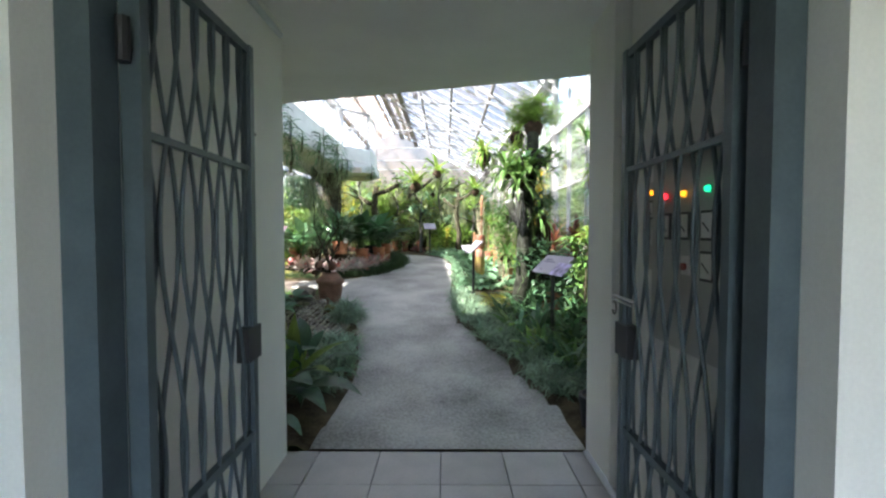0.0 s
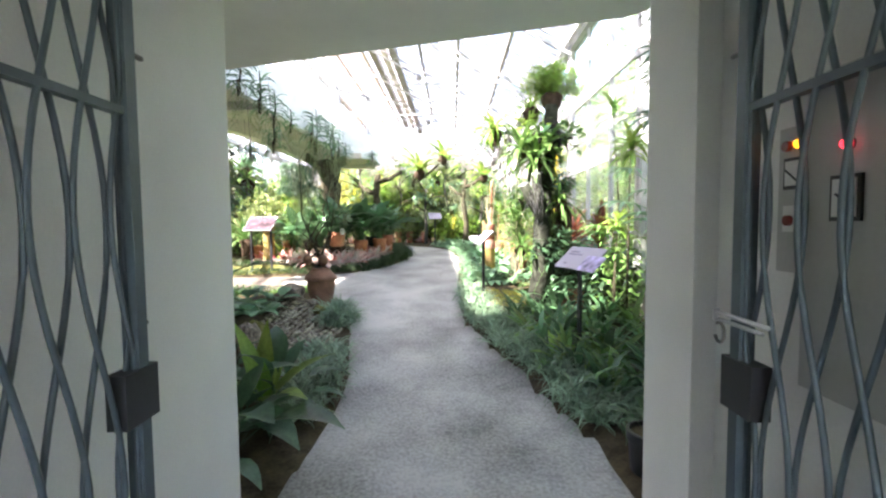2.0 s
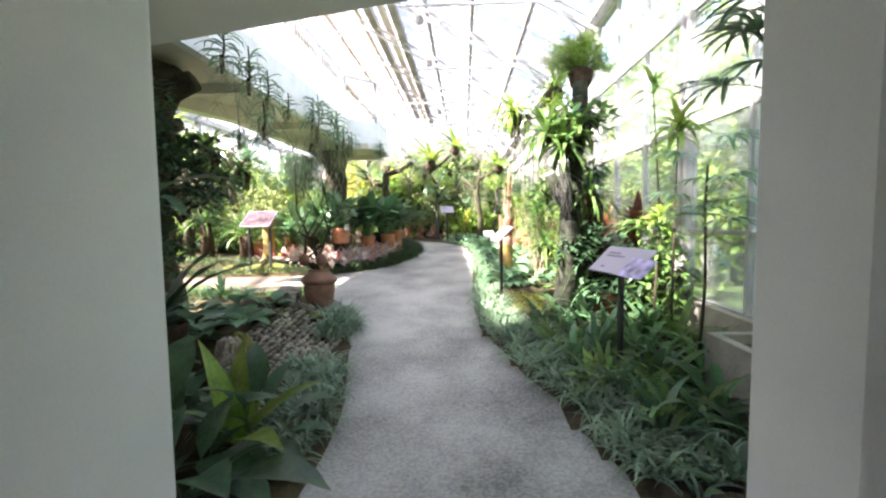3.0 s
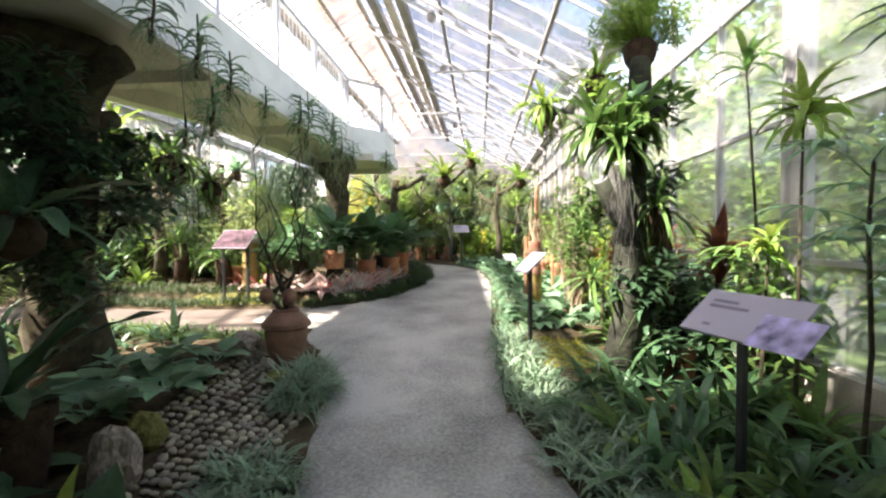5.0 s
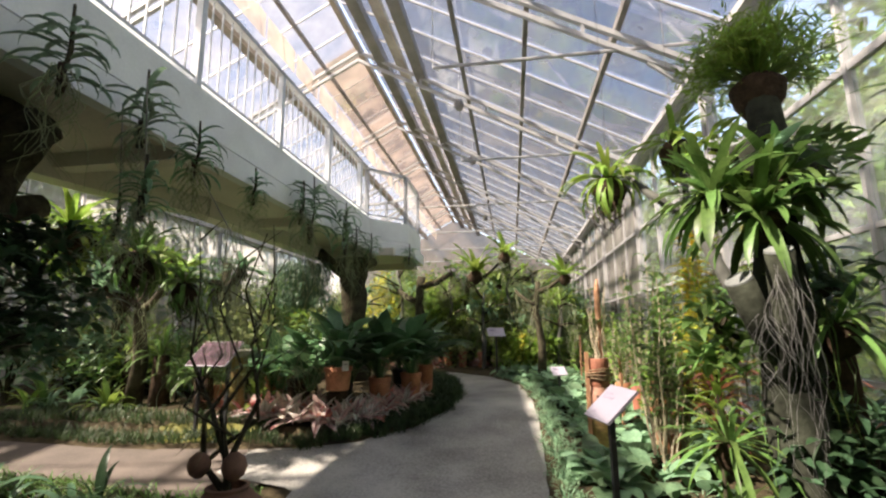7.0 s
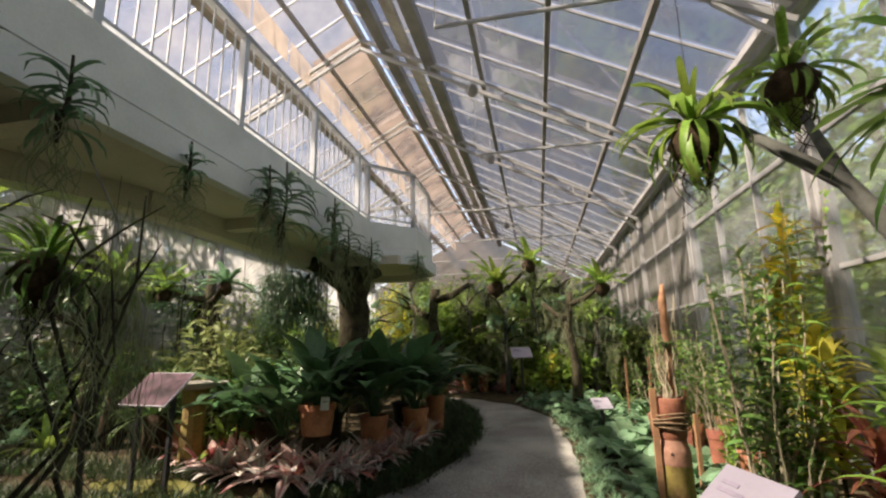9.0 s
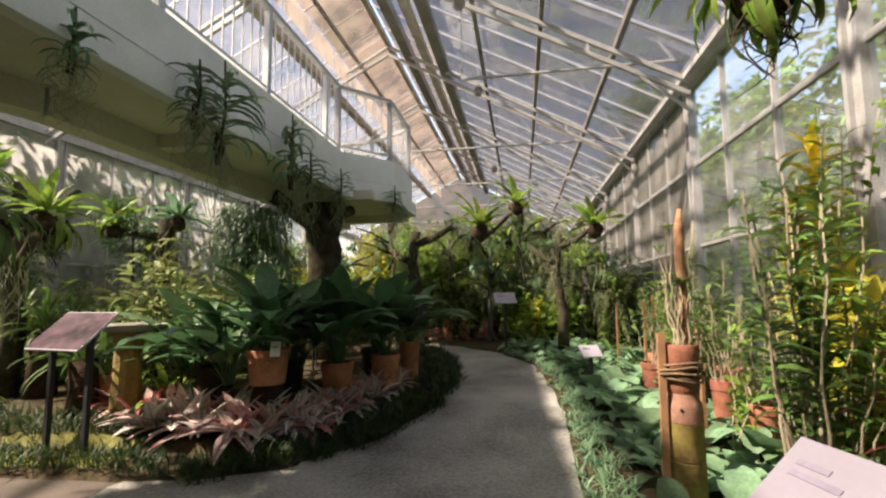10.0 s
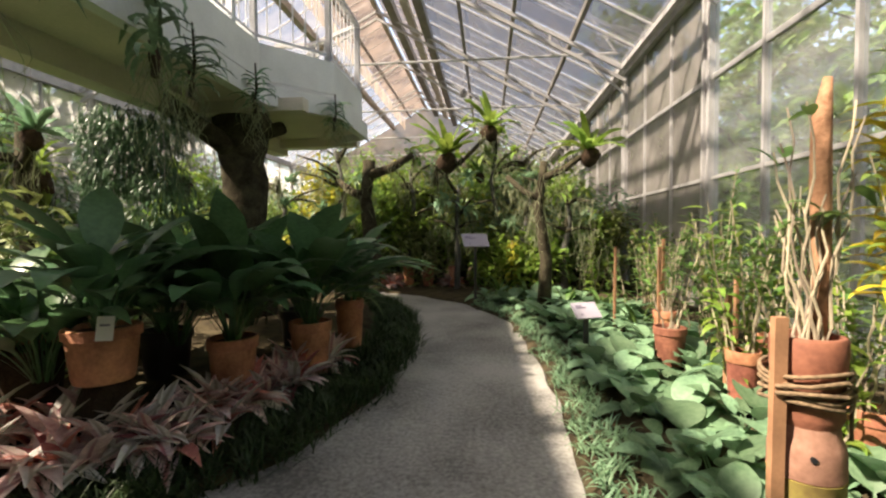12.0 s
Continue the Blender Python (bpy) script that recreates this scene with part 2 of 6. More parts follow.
def lampmat(name, col, power):
    m = bpy.data.materials.new(name)
    m.use_nodes = True
    b = m.node_tree.nodes["Principled BSDF"]
    b.inputs["Base Color"].default_value = b.inputs["Emission Color"].default_value = (*col, 1)
    b.inputs["Emission Strength"].default_value = power
    return m


# ---- mesh helpers ----
class Mesh:
    """Gathers vertices and faces for one mesh."""

    def __init__(self):
        self.v, self.f = [], []

    def add(self, verts, faces):
        o = len(self.v)
        self.v += [tuple(p) for p in verts]
        self.f += [tuple(i + o for i in f) for f in faces]

    def box(self, x0, x1, y0, y1, z0, z1, m=None):
        p = [Vector((x, y, z)) for x in (x0, x1) for y in (y0, y1) for z in (z0, z1)]
        if m:
            p = [m @ q for q in p]
        self.add(p, [(0, 1, 3, 2), (4, 6, 7, 5), (0, 4, 5, 1), (2, 3, 7, 6), (0, 2, 6, 4), (1, 5, 7, 3)])

    def beam(self, a, b, w, h, up=(0, 0, 1)):
        a, b = Vector(a), Vector(b)
        d = (b - a).normalized()
        s = d.cross(Vector(up))
        s = s.normalized() if s.length > 1e-5 else Vector((1, 0, 0))
        u = s.cross(d)
        p = [q + s * i * w / 2 + u * j * h / 2 for q in (a, b) for i, j in ((-1, -1), (1, -1), (1, 1), (-1, 1))]
        self.add(p, [(0, 1, 2, 3), (7, 6, 5, 4), (0, 4, 5, 1), (1, 5, 6, 2), (2, 6, 7, 3), (3, 7, 4, 0)])

    def tube(self, pts, radii, n=8, rough=0.0, cap=True):
        pts = [Vector(p) for p in pts]
        rings, up = [], Vector((0.13, 0.31, 0.94))
        for i, p in enumerate(pts):
            d = (pts[min(i + 1, len(pts) - 1)] - pts[max(i - 1, 0)]).normalized()
            s = d.cross(up)
            if s.length < 0.2:
                s = d.cross(Vector((1, 0, 0)))
            s.normalize()
            u = d.cross(s)
            r = radii[i] if isinstance(radii, (list, tuple)) else radii
            ring = []
            for k in range(n):
                a = 2 * math.pi * k / n
                q = s * math.cos(a) + u * math.sin(a)
                rr = r * (1 + rough * noise.noise((p + q * r) * 6)) if rough else r
                ring.append(p + q * rr)
            rings.append(ring)
        v = [q for r in rings for q in r]
        f = []
        for i in range(len(pts) - 1):
            for k in range(n):
                k2 = (k + 1) % n
                f.append((i * n + k, i * n + k2, (i + 1) * n + k2, (i + 1) * n + k))
        if cap:
            f.append(tuple(reversed(range(n))))
            f.append(tuple((len(pts) - 1) * n + k for k in range(n)))
        self.add(v, f)

    def lathe(self, prof, n=20, m=None):
        v = []
        for r, z in prof:
            for k in range(n):
                a = 2 * math.pi * k / n
                q = Vector((r * math.cos(a), r * math.sin(a), z))
                v.append(m @ q if m else q)
        f = [(i * n + k, i * n + (k + 1) % n, (i + 1) * n + (k + 1) % n, (i + 1) * n + k) for i in range(len(prof) - 1) for k in range(n)]
        f.append(tuple(reversed(range(n))))
        f.append(tuple((len(prof) - 1) * n + k for k in range(n)))
        self.add(v, f)

    def data(self, name, material, smooth=False):
        me = bpy.data.meshes.new(name)
        me.from_pydata([tuple(q) for q in self.v], [], self.f)
        me.materials.append(material)
        if smooth:
            me.polygons.foreach_set("use_smooth", [True] * len(me.polygons))
        if smooth == "rim":
            me.set_sharp_from_angle(angle=radians(38))
        me.update()
        return me


def part(name, mb, material, parent=None, label="", smooth=False):
    """Links gathered geometry as one mesh object, under its thing where one is given."""
    ob = new(name, mb.data(name, material, smooth) if isinstance(mb, Mesh) else mb)
    if parent:
        ob.parent = parent
    return tagged(ob, label) if label else ob


def thing(name, label, category, loc=(0, 0, 0), rz=0.0, group="", kind=""):
    ob = new(name)
    ob.matrix_world = pose(*loc, 0, 0, rz)
    return tagged(ob, label, category, group, kind)


def solid(name, mb, material, label="", smooth=False):
    return tagged(part(name, mb, material, None, "", smooth), label, name.split("_")[0], "", "structure")


# ---- the lie of the ground ----
RISE = ((-99, 0.0), (3.55, 0.0), (4.5, 0.08), (6.5, 0.29), (8.8, 0.53), (10.6, 0.68), (13.2, 0.77), (15.5, 0.80), (99, 0.80))


def rise(y):
    """Height of the gently climbing path."""
    for (a, p), (b, q) in zip(RISE, RISE[1:]):
        if y <= b:
            return p + (q - p) * (y - a) / (b - a)
    return RISE[-1][1]


def along(pts, v, key):
    """Value on a polyline given as (y, x) pairs."""
    for (a, p), (b, q) in zip(pts, pts[1:]):
        if v <= b:
            s = max(0.0, (v - a) / (b - a))
            s = s * s * (3 - 2 * s) * 0.5 + s * 0.5
            return p + (q - p) * s
    return pts[-1][1]


EDGE_R = ((3.5, 1.66), (4.1, 1.62), (5.1, 1.34), (5.9, 1.06), (6.7, 0.84), (8.0, 0.80), (10.5, 0.84), (11.5, 0.80), (12.6, 0.66), (13.6, 0.2), (14.4, -0.5), (14.9, -1.4), (15.3, -3.2))
EDGE_L = ((3.5, -0.22), (4.2, -0.16), (5.2, -0.20), (6.1, -0.38), (6.7, -0.56), (7.0, -0.66), (7.4, -0.82), (7.9, -1.15))
BED_L = ((9.0, -2.0), (9.1, -1.45), (9.3, -1.02), (9.9, -0.52), (10.6, -0.28), (11.7, -0.24), (12.6, -0.40), (13.35, -0.72), (14.2, -1.25), (14.6, -2.2))
SIDE_S = ((-6.5, 8.2), (-4.0, 8.25), (-1.9, 8.0), (-1.1, 8.2))
SIDE_N = ((-6.5, 9.4), (-4.5, 9.0), (-3.5, 8.92), (-2.0, 9.0))


def edge_r(y):
    return along(EDGE_R, y, 0)


def bed_side(x, y):
    """True on planted ground, false on the path."""
    if y < 3.55:
        return False
    if x > edge_r(y) if y < 15.3 else True:
        return True
    if y < 8.2 and x < along(EDGE_L, y, 0) and (x > -1.15 or y < along(SIDE_S, x, 0)):
        return y < along(SIDE_S, x, 0)
    if x < -1.1 and y < along(SIDE_S, x, 0):
        return True
    if x < -2.0 and y > along(SIDE_N, x, 0) and y < 14.2:
        return True
    if 9.0 <= y <= 14.6 and x < along(BED_L, y, 0):
        return x > -9
    return False


def gz(x, y):
    """Ground height with the beds a little proud of the path."""
    z = rise(y)
    if bed_side(x, y):
        z += 0.05 + 0.03 * noise.noise(Vector((x * 1.7, y * 1.7, 0)))
        if x < 0 and 9.3 < y < 14.2:
            z += 0.09 * min(1.0, max(0.0, (along(BED_L, y, 0) - 0.3 - x) / 0.3))
        if -2.3 < x < -0.4 and 5.2 < y < 7.6:
            z += 0.20 * math.exp(-((x + 1.6) / 0.75) ** 2) * math.exp(-((y - 6.6) / 0.9) ** 2)
    return z


def make_ground():
    xs = [-8.0 + 0.1 * i for i in range(111)]
    ys = [3.55 + 0.1 * i for i in range(126)] + [16.05 + 0.5 * i for i in range(1, 31)]
    n = len(xs)
    v = [(x, y, gz(x, y) - 0.02) for y in ys for x in xs]
    f = [(j * n + i, j * n + i + 1, (j + 1) * n + i + 1, (j + 1) * n + i) for j in range(len(ys) - 1) for i in range(n - 1)]
    bed, way = Mesh(), Mesh()
    bed.v, bed.f = v, f
    solid("ground", bed, M["soil"], "dark brown garden soil of the planting beds", True)
    # path: main lane, side lane
    def strip(rows):
        o = len(way.v)
        k = len(rows[0])
        for r in rows:
            way.v.extend(r)
        for j in range(len(rows) - 1):
            for i in range(k - 1):
                way.f.append((o + j * k + i, o + j * k + i + 1, o + (j + 1) * k + i + 1, o + (j + 1) * k + i))
    rows = []
    for i in range(161):
        y = 3.55 + 11.5 * i / 160
        r = edge_r(y) + 0.03 * noise.noise((0, y * 3, 4))
        if y < 8.2:
            l = along(EDGE_L, y, 0)
        elif y < 9.0:
            l = -2.0 if y > 8.4 else -1.15 - 0.85 * (y - 8.2) / 0.2
        else:
            l = along(BED_L, y, 0)
        l += 0.03 * noise.noise((3, y * 3, 4))
        l = min(l, r - 0.05) if y < 14.6 else -3.4
        rows.append([(l + (r - l) * k / 14, y, rise(y) + 0.012 + 0.006 * noise.noise((l + (r - l) * k / 14, y, 0))) for k in range(15)])
    strip(rows)
    solid("path", way, M["path"], "grey worn asphalt garden path with damp patches", True)
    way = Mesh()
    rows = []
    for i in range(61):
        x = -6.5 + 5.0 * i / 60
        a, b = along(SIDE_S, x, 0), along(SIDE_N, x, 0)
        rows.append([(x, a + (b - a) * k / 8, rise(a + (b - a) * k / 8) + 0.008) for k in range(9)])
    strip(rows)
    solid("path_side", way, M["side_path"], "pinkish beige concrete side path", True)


make_ground()


# ---- entrance: walls, tiled floor, slab ----
def entrance():
    mb = Mesh()
    q = [(-0.75, 1.75), (-0.345, 1.75)] + [(-0.405 + 0.06 * math.cos(a), 3.49 + 0.06 * math.sin(a)) for a in [k * math.pi / 12 for k in range(7)]] + [(-0.75, 3.55)]
    n = len(q)
    mb.v = [(x, y, -0.1) for x, y in q] + [(x, y, 2.8) for x, y in q]
    mb.f = [tuple(reversed(range(n))), tuple(n + i for i in range(n))] + [(i, (i + 1) % n, n + (i + 1) % n, n + i) for i in range(n)]
    solid("wall_left_passage", mb, M["wall"], "white painted passage wall")
    mb = Mesh()
    mb.box(1.66, 2.2, 1.75, 2.68, -0.1, 2.8)
    mb.box(1.75, 2.2, 2.68, 3.12, -0.1, 2.8)
    solid("wall_right_passage", mb, M["wall"], "white painted passage wall")
    mb = Mesh()
    mb.box(1.655, 2.2, 3.12, 3.55, -0.1, 2.8)
    solid("wall_right_pillar", mb, M["wall"], "white painted wall end pillar")
    mb = Mesh()
    mb.box(-4.0, -0.28, 1.58, 1.75, -0.1, 3.4)
    mb.box(1.615, 5.0, 1.58, 1.75, -0.1, 3.4)
    mb.box(-0.28, 1.615, 1.58, 1.75, 2.42, 3.4)
    solid("wall_front", mb, M["wall"], "white painted outer wall round the gateway")
    mb = Mesh()
    for x0, x1 in ((-8.0, -0.75), (2.2, 3.1)):
        mb.box(x0, x1, 3.4, 3.55, -0.1, 3.6)
    solid("wall_south", mb, M["wall"], "white rendered end wall of the glasshouse")
    slab = Mesh()
    e = [(-4.2, 1.75), (3.2, 1.75), (3.2, 3.8), (2.04, 3.8), (2.03, 4.2), (2.005, 4.34), (1.96, 4.44), (1.87, 4.52), (-1.4, 5.45), (-4.2, 6.2)]
    n = len(e)
    for dz, ins in ((0, 0.06), (0.06, 0.0), (0.34, 0.0)):
        slab.v += [(x, y - (ins if y > 2 else 0), 2.8 + dz) for x, y in e]
    slab.f.append(tuple(reversed(range(n))))
    slab.f.append(tuple(2 * n + i for i in range(n)))
    for r in (0, 1):
        slab.f += [(r * n + i, r * n + (i + 1) % n, (r + 1) * n + (i + 1) % n, (r + 1) * n + i) for i in range(n)]
    solid("ceiling_slab", slab, M["wall"], "white plastered slab over the entrance passage")
    base = Mesh()
    base.box(-6, 7, -6, 3.55, -0.2, -0.012)
    fl = solid("floor_tiles", base, M["grout"], "grey square floor tiles with dark joints")
    t = Mesh()
    t.add([(-0.198, -0.198, -0.01), (0.198, -0.198, -0.01), (0.198, 0.198, -0.01), (-0.198, 0.198, -0.01),
           (-0.196, -0.196, 0), (0.196, -0.196, 0), (0.196, 0.196, 0), (-0.196, 0.196, 0)],
          [(4, 5, 6, 7), (0, 1, 5, 4), (1, 2, 6, 5), (2, 3, 7, 6), (3, 0, 4, 7)])
    td = t.data("tile", M["tile"])
    for i in range(-9, 12):
        for j in range(14):
            o = part("tile", td, None, fl)
            o.matrix_basis = pose(0.475 + 0.4085 * i, 3.345 - 0.4085 * j, -0.0, 0, 0, 0) @ Matrix.Diagonal((1.02, 1.02, 1, 1))
    # unseen cover before the gate, added to keep direct sun off the gateway
    pr = Mesh()
    pr.box(-4.0, 5.0, -2.6, 1.58, 3.1, 3.3)
    solid("ceiling_porch", pr, M["wall"], "unseen white ceiling added before the gate to block the sun")
    # unseen enclosure with one opening, added to dim the daylight at the gate
    pr = Mesh()
    for x in (-3.9, 4.9):
        pr.box(x - 0.12, x + 0.12, -2.4, -2.16, -0.1, 3.1)
    pr.box(-4.15, -4.0, -2.6, 1.75, -0.1, 3.3)
    pr.box(5.0, 5.15, -2.6, 1.75, -0.1, 3.3)
    pr.box(-4.0, -0.5, -2.75, -2.6, -0.1, 3.3)
    pr.box(2.3, 5.0, -2.75, -2.6, -0.1, 3.3)
    pr.box(-0.5, 2.3, -2.75, -2.6, 2.55, 3.3)
    solid("wall_porch_posts", pr, M["wall"], "unseen white walls and posts added to limit daylight on the gateway")
    k = Mesh()
    k.tube([(1.64, 3.5, 0.02), (1.64, 1.8, 0.02)], 0.018, 8)
    solid("trim_pipe", k, M["white_metal"], "white pipe along the foot of the wall", True)
    c = Mesh()
    c.tube([(-0.335, 2.2, 2.72), (-0.335, 3.45, 2.72)], 0.02, 8)
    solid("trim_conduit", c, M["white_metal"], "white conduit under the ceiling", True)


entrance()


# ---- glasshouse shell ----
RX, RZ, EX, EZ, LX = -2.45, 7.7, 3.0, 4.75, -7.9
SL = (RZ - EZ) / (EX - RX)
Y0, Y1 = 3.55, 29.0
TRUSS = [6.5 + 3.25 * i for i in range(7)]


def roof_z(x):
    return RZ - SL * abs(x - RX)


def shell():
    # panes of the long walls
    for name, x, bottom in (("window_east", EX, 0.62), ("window_west", LX, 0.75)):
        win = tagged(new(name), "tall glazed side wall in grey metal framing", "window", "", "structure")
        cols = [3.6 + 3.25 * i for i in range(8)]
        for z in (0.62, 1.3, 2.35, 3.5):
            f2 = Mesh()
            f2.beam((x, Y0, z), (x, Y1, z), 0.045, 0.04 if z != 3.5 else 0.06)
            part("transom", f2, M["alu"], win)
        g2 = Mesh()
        g2.box(x - 0.09, x + 0.09, Y0, Y1, 4.62, 4.8)
        g2.box(x - 0.20, x - 0.12, Y0, Y1, 4.66, 4.74)
        part("gutter_beam", g2, M["alu"], win)
        for i, y in enumerate(cols):
            f2 = Mesh()
            for dy in (-0.075, 0.075):
                f2.box(x - 0.06, x + 0.05, y + dy - 0.022, y + dy + 0.022, 0.2, 4.65)
            f2.box(x - 0.02, x + 0.02, y - 0.06, y + 0.06, 0.2, 4.65)
            part("column", f2, M["alu"], win)
            for k in (1, 2):
                f2 = Mesh()
                f2.box(x - 0.035, x + 0.03, y + 3.25 * k / 3 - 0.018, y + 3.25 * k / 3 + 0.018, 0.6, 4.65)
                part("mullion", f2, M["alu"], win)
            for k in range(3):
                for z0, z1 in ((0.62, 1.3), (1.3, 2.35), (2.35, 3.5), (3.5, 4.65)):
                    p = Mesh()
                    p.box(x - 0.003, x + 0.003, y + 3.25 * k / 3 + 0.02, min(Y1, y + 3.25 * (k + 1) / 3 - 0.02), z0 + 0.02, z1 - 0.02)
                    o = part("pane", p, M["west_glass" if x < 0 else "milky_glass" if y > 13 else "wall_glass"], win)
                    o.visible_shadow = False
        lw = Mesh()
        lw.box(x - 0.1, x + 0.1, Y0, Y1, -0.1, 0.62)
        solid("wall_low_" + name[7:], lw, M["concrete"], "low rendered plinth wall under the glazing")
    # roof sheets of glass
    g, far = Mesh(), Mesh()
    for s, xe in ((1, EX), (-1, LX)):
        a, b = (RX + 1.35, xe) if s > 0 else (RX - 0.1, xe)
        k = 4
        for j in range(int((Y1 - Y0) / 0.8125) + 1):
            ya, yb = Y0 + 0.8125 * j + 0.02, min(Y1, Y0 + 0.8125 * (j + 1) - 0.02)
            for i in range(k):
                xa, xb = a + (b - a) * i / k, a + (b - a) * (i + 1) / k
                # east panes past y 11.6 take the darker far glass
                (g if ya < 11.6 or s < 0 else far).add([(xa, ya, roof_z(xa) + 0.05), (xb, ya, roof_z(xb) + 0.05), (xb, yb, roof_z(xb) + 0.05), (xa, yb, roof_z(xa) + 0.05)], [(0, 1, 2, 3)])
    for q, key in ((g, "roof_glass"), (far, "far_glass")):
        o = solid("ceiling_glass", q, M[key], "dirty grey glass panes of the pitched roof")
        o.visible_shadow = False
    for xa, xb, ya, yb, key in ((RX + 0.1, RX + 1.35, Y0, 15.2, "roof_glass"), (RX + 0.1, RX + 1.35, 15.2, Y1, "pink_sheet"), (RX - 1.0, RX - 0.1, 13.0, Y1, "pink_sheet")):
        rs = Mesh()
        up = 0.04 if xa > RX else 0.02
        rs.add([(xa, ya, roof_z(xa) + up), (xb, ya, roof_z(xb) + up), (xb, yb, roof_z(xb) + up), (xa, yb, roof_z(xa) + up)], [(0, 1, 2, 3)])
        o = solid("ceiling_ridge_sheet", rs, M[key], "grimy translucent sheets beside the ridge")
        o.visible_shadow = False
    gu = Mesh()
    gu.beam((RX + 0.93, Y0, roof_z(RX + 0.93) - 0.04), (RX + 0.93, Y1, roof_z(RX + 0.93) - 0.04), 0.26, 0.05, up=(SL, 0, 1))
    solid("ceiling_ridge_gutter", gu, M["concrete"], "grey sheet gutter beside the ridge")
    vp = Mesh()
    y = Y0
    while y < Y1 - 0.1:
        vp.add([(-3.45, y + 0.03, 6.65), (-3.45, min(Y1, y + 1.05), 6.65), (-3.45, min(Y1, y + 1.05), 7.12), (-3.45, y + 0.03, 7.12)], [(0, 1, 2, 3)])
        y += 1.083
    o = solid("ceiling_vent_panels", vp, M["roof_sheet"], "beige translucent vent panels below the ridge")
    o.visible_shadow = False
    # rafters: bars between the panes
    bars = Mesh()
    for j in range(int((Y1 - Y0) / 0.8125) + 2):
        y = Y0 + 0.8125 * j
        for xe in (EX, LX):
            bars.beam((RX, y, roof_z(RX) + 0.03), (xe, y, roof_z(xe) + 0.03), 0.024, 0.035)
    solid("ceiling_glazing_bars", bars, M["alu"], "slim metal glazing bars of the roof")
    for xs, w, h, key in (((RX + 0.5, RX + 1.35), 0.20, 0.20, "dark_steel"), ((-0.16, 0.9, 1.95), 0.07, 0.10, "dark_steel"), ((RX - 1.55,), 0.16, 0.18, "beam"), ((RX - 0.75, -5.2, -6.6), 0.06, 0.08, "dark_steel"), ((RX,), 0.1, 0.14, "beam")):
        for x in xs:
            p = Mesh()
            p.beam((x, Y0, roof_z(x) - h / 2 - 0.01), (x, Y1, roof_z(x) - h / 2 - 0.01), w, h)
            solid("ceiling_purlin", p, M[key], "metal purlin under the roof glass")
    for y in TRUSS:
        t = tagged(new("roof_truss"), "light grey welded steel roof truss with two chords", "roof truss", "roof trusses", "structure")
        for xe in (EX - 0.12, LX + 0.12):
            p = Mesh()
            for d in (0.17, 0.36):
                p.beam((RX, y, RZ - d), (xe, y, roof_z(xe) - d), 0.06, 0.06)
            n = 4
            for i in range(1, n):
                x = RX + (xe - RX) * i / n
                p.beam((x, y, roof_z(x) - 0.36), (x, y, roof_z(x) - 0.17), 0.04, 0.04)
            part("chord", p, M["alu"], t)
        p = Mesh()
        p.tube([(-0.3 if y < 14 else -6.0, y, 4.95), (EX - 0.1, y, 4.95)], 0.022, 8)
        if y < 14:
            p.tube([(-0.3, y, 4.95), (-0.3, y, roof_z(-0.3) - 0.4)], 0.008, 6)
        part("tie_rod", p, M["alu"], t)
        p = Mesh()
        p.beam((EX - 0.1, y, 4.2), (EX - 0.75, y, roof_z(EX - 0.75) - 0.4), 0.04, 0.04)
        part("knee_brace", p, M["alu"], t)
    for x, y, z in ((-0.28, 12.58, 5.9), (-0.27, 15.5, 5.9), (-0.24, 20.4, 5.6)):
        t = thing("pendant_lamp", "small round glass lamp hanging on a thin wire under the roof", "lamp", (x, y, z), 0, "roof pendant lamps")
        p = Mesh()
        p.tube([(0, 0, 0.10), (0, 0, roof_z(x) - z)], 0.006, 6)
        part("wire", p, M["alu"], t)
        p = Mesh()
        p.lathe([(0.02, 0.12), (0.06, 0.11), (0.09, 0.07), (0.088, 0.06)], 16)
        part("cap", p, M["alu"], t, "grey metal cap", True)
        p = Mesh()
        p.lathe([(0.085, 0.065), (0.10, 0.02), (0.095, -0.04), (0.06, -0.085), (0.01, -0.10)], 16)
        part("globe", p, M["milky_glass"], t, "dusty glass globe", True)
    # far gable
    gb = Mesh()
    gb.add([(LX, Y1, -0.1), (EX, Y1, -0.1), (EX, Y1, EZ), (RX, Y1, RZ), (LX, Y1, EZ)], [(0, 1, 2, 3, 4)])
    o = solid("wall_north", gb, M["gable_sheet"], "pale translucent sheet gable at the far end")
    o.visible_shadow = False
    # high unseen wall over the entrance, added to shade the near beds
    gb = Mesh()
    for y in (Y0 - 0.2, Y0):
        gb.v += [(x, y, z) for x, z in ((LX, 3.6), (EX + 0.1, 3.6), (EX + 0.1, 8.4), (LX, 8.4))]
    gb.f = [(0, 1, 2, 3), (7, 6, 5, 4), (0, 4, 5, 1), (1, 5, 6, 2), (2, 6, 7, 3), (3, 7, 4, 0)]
    solid("wall_gable_south", gb, M["wall"], "unseen white wall added over the entrance to cast shade")


shell()


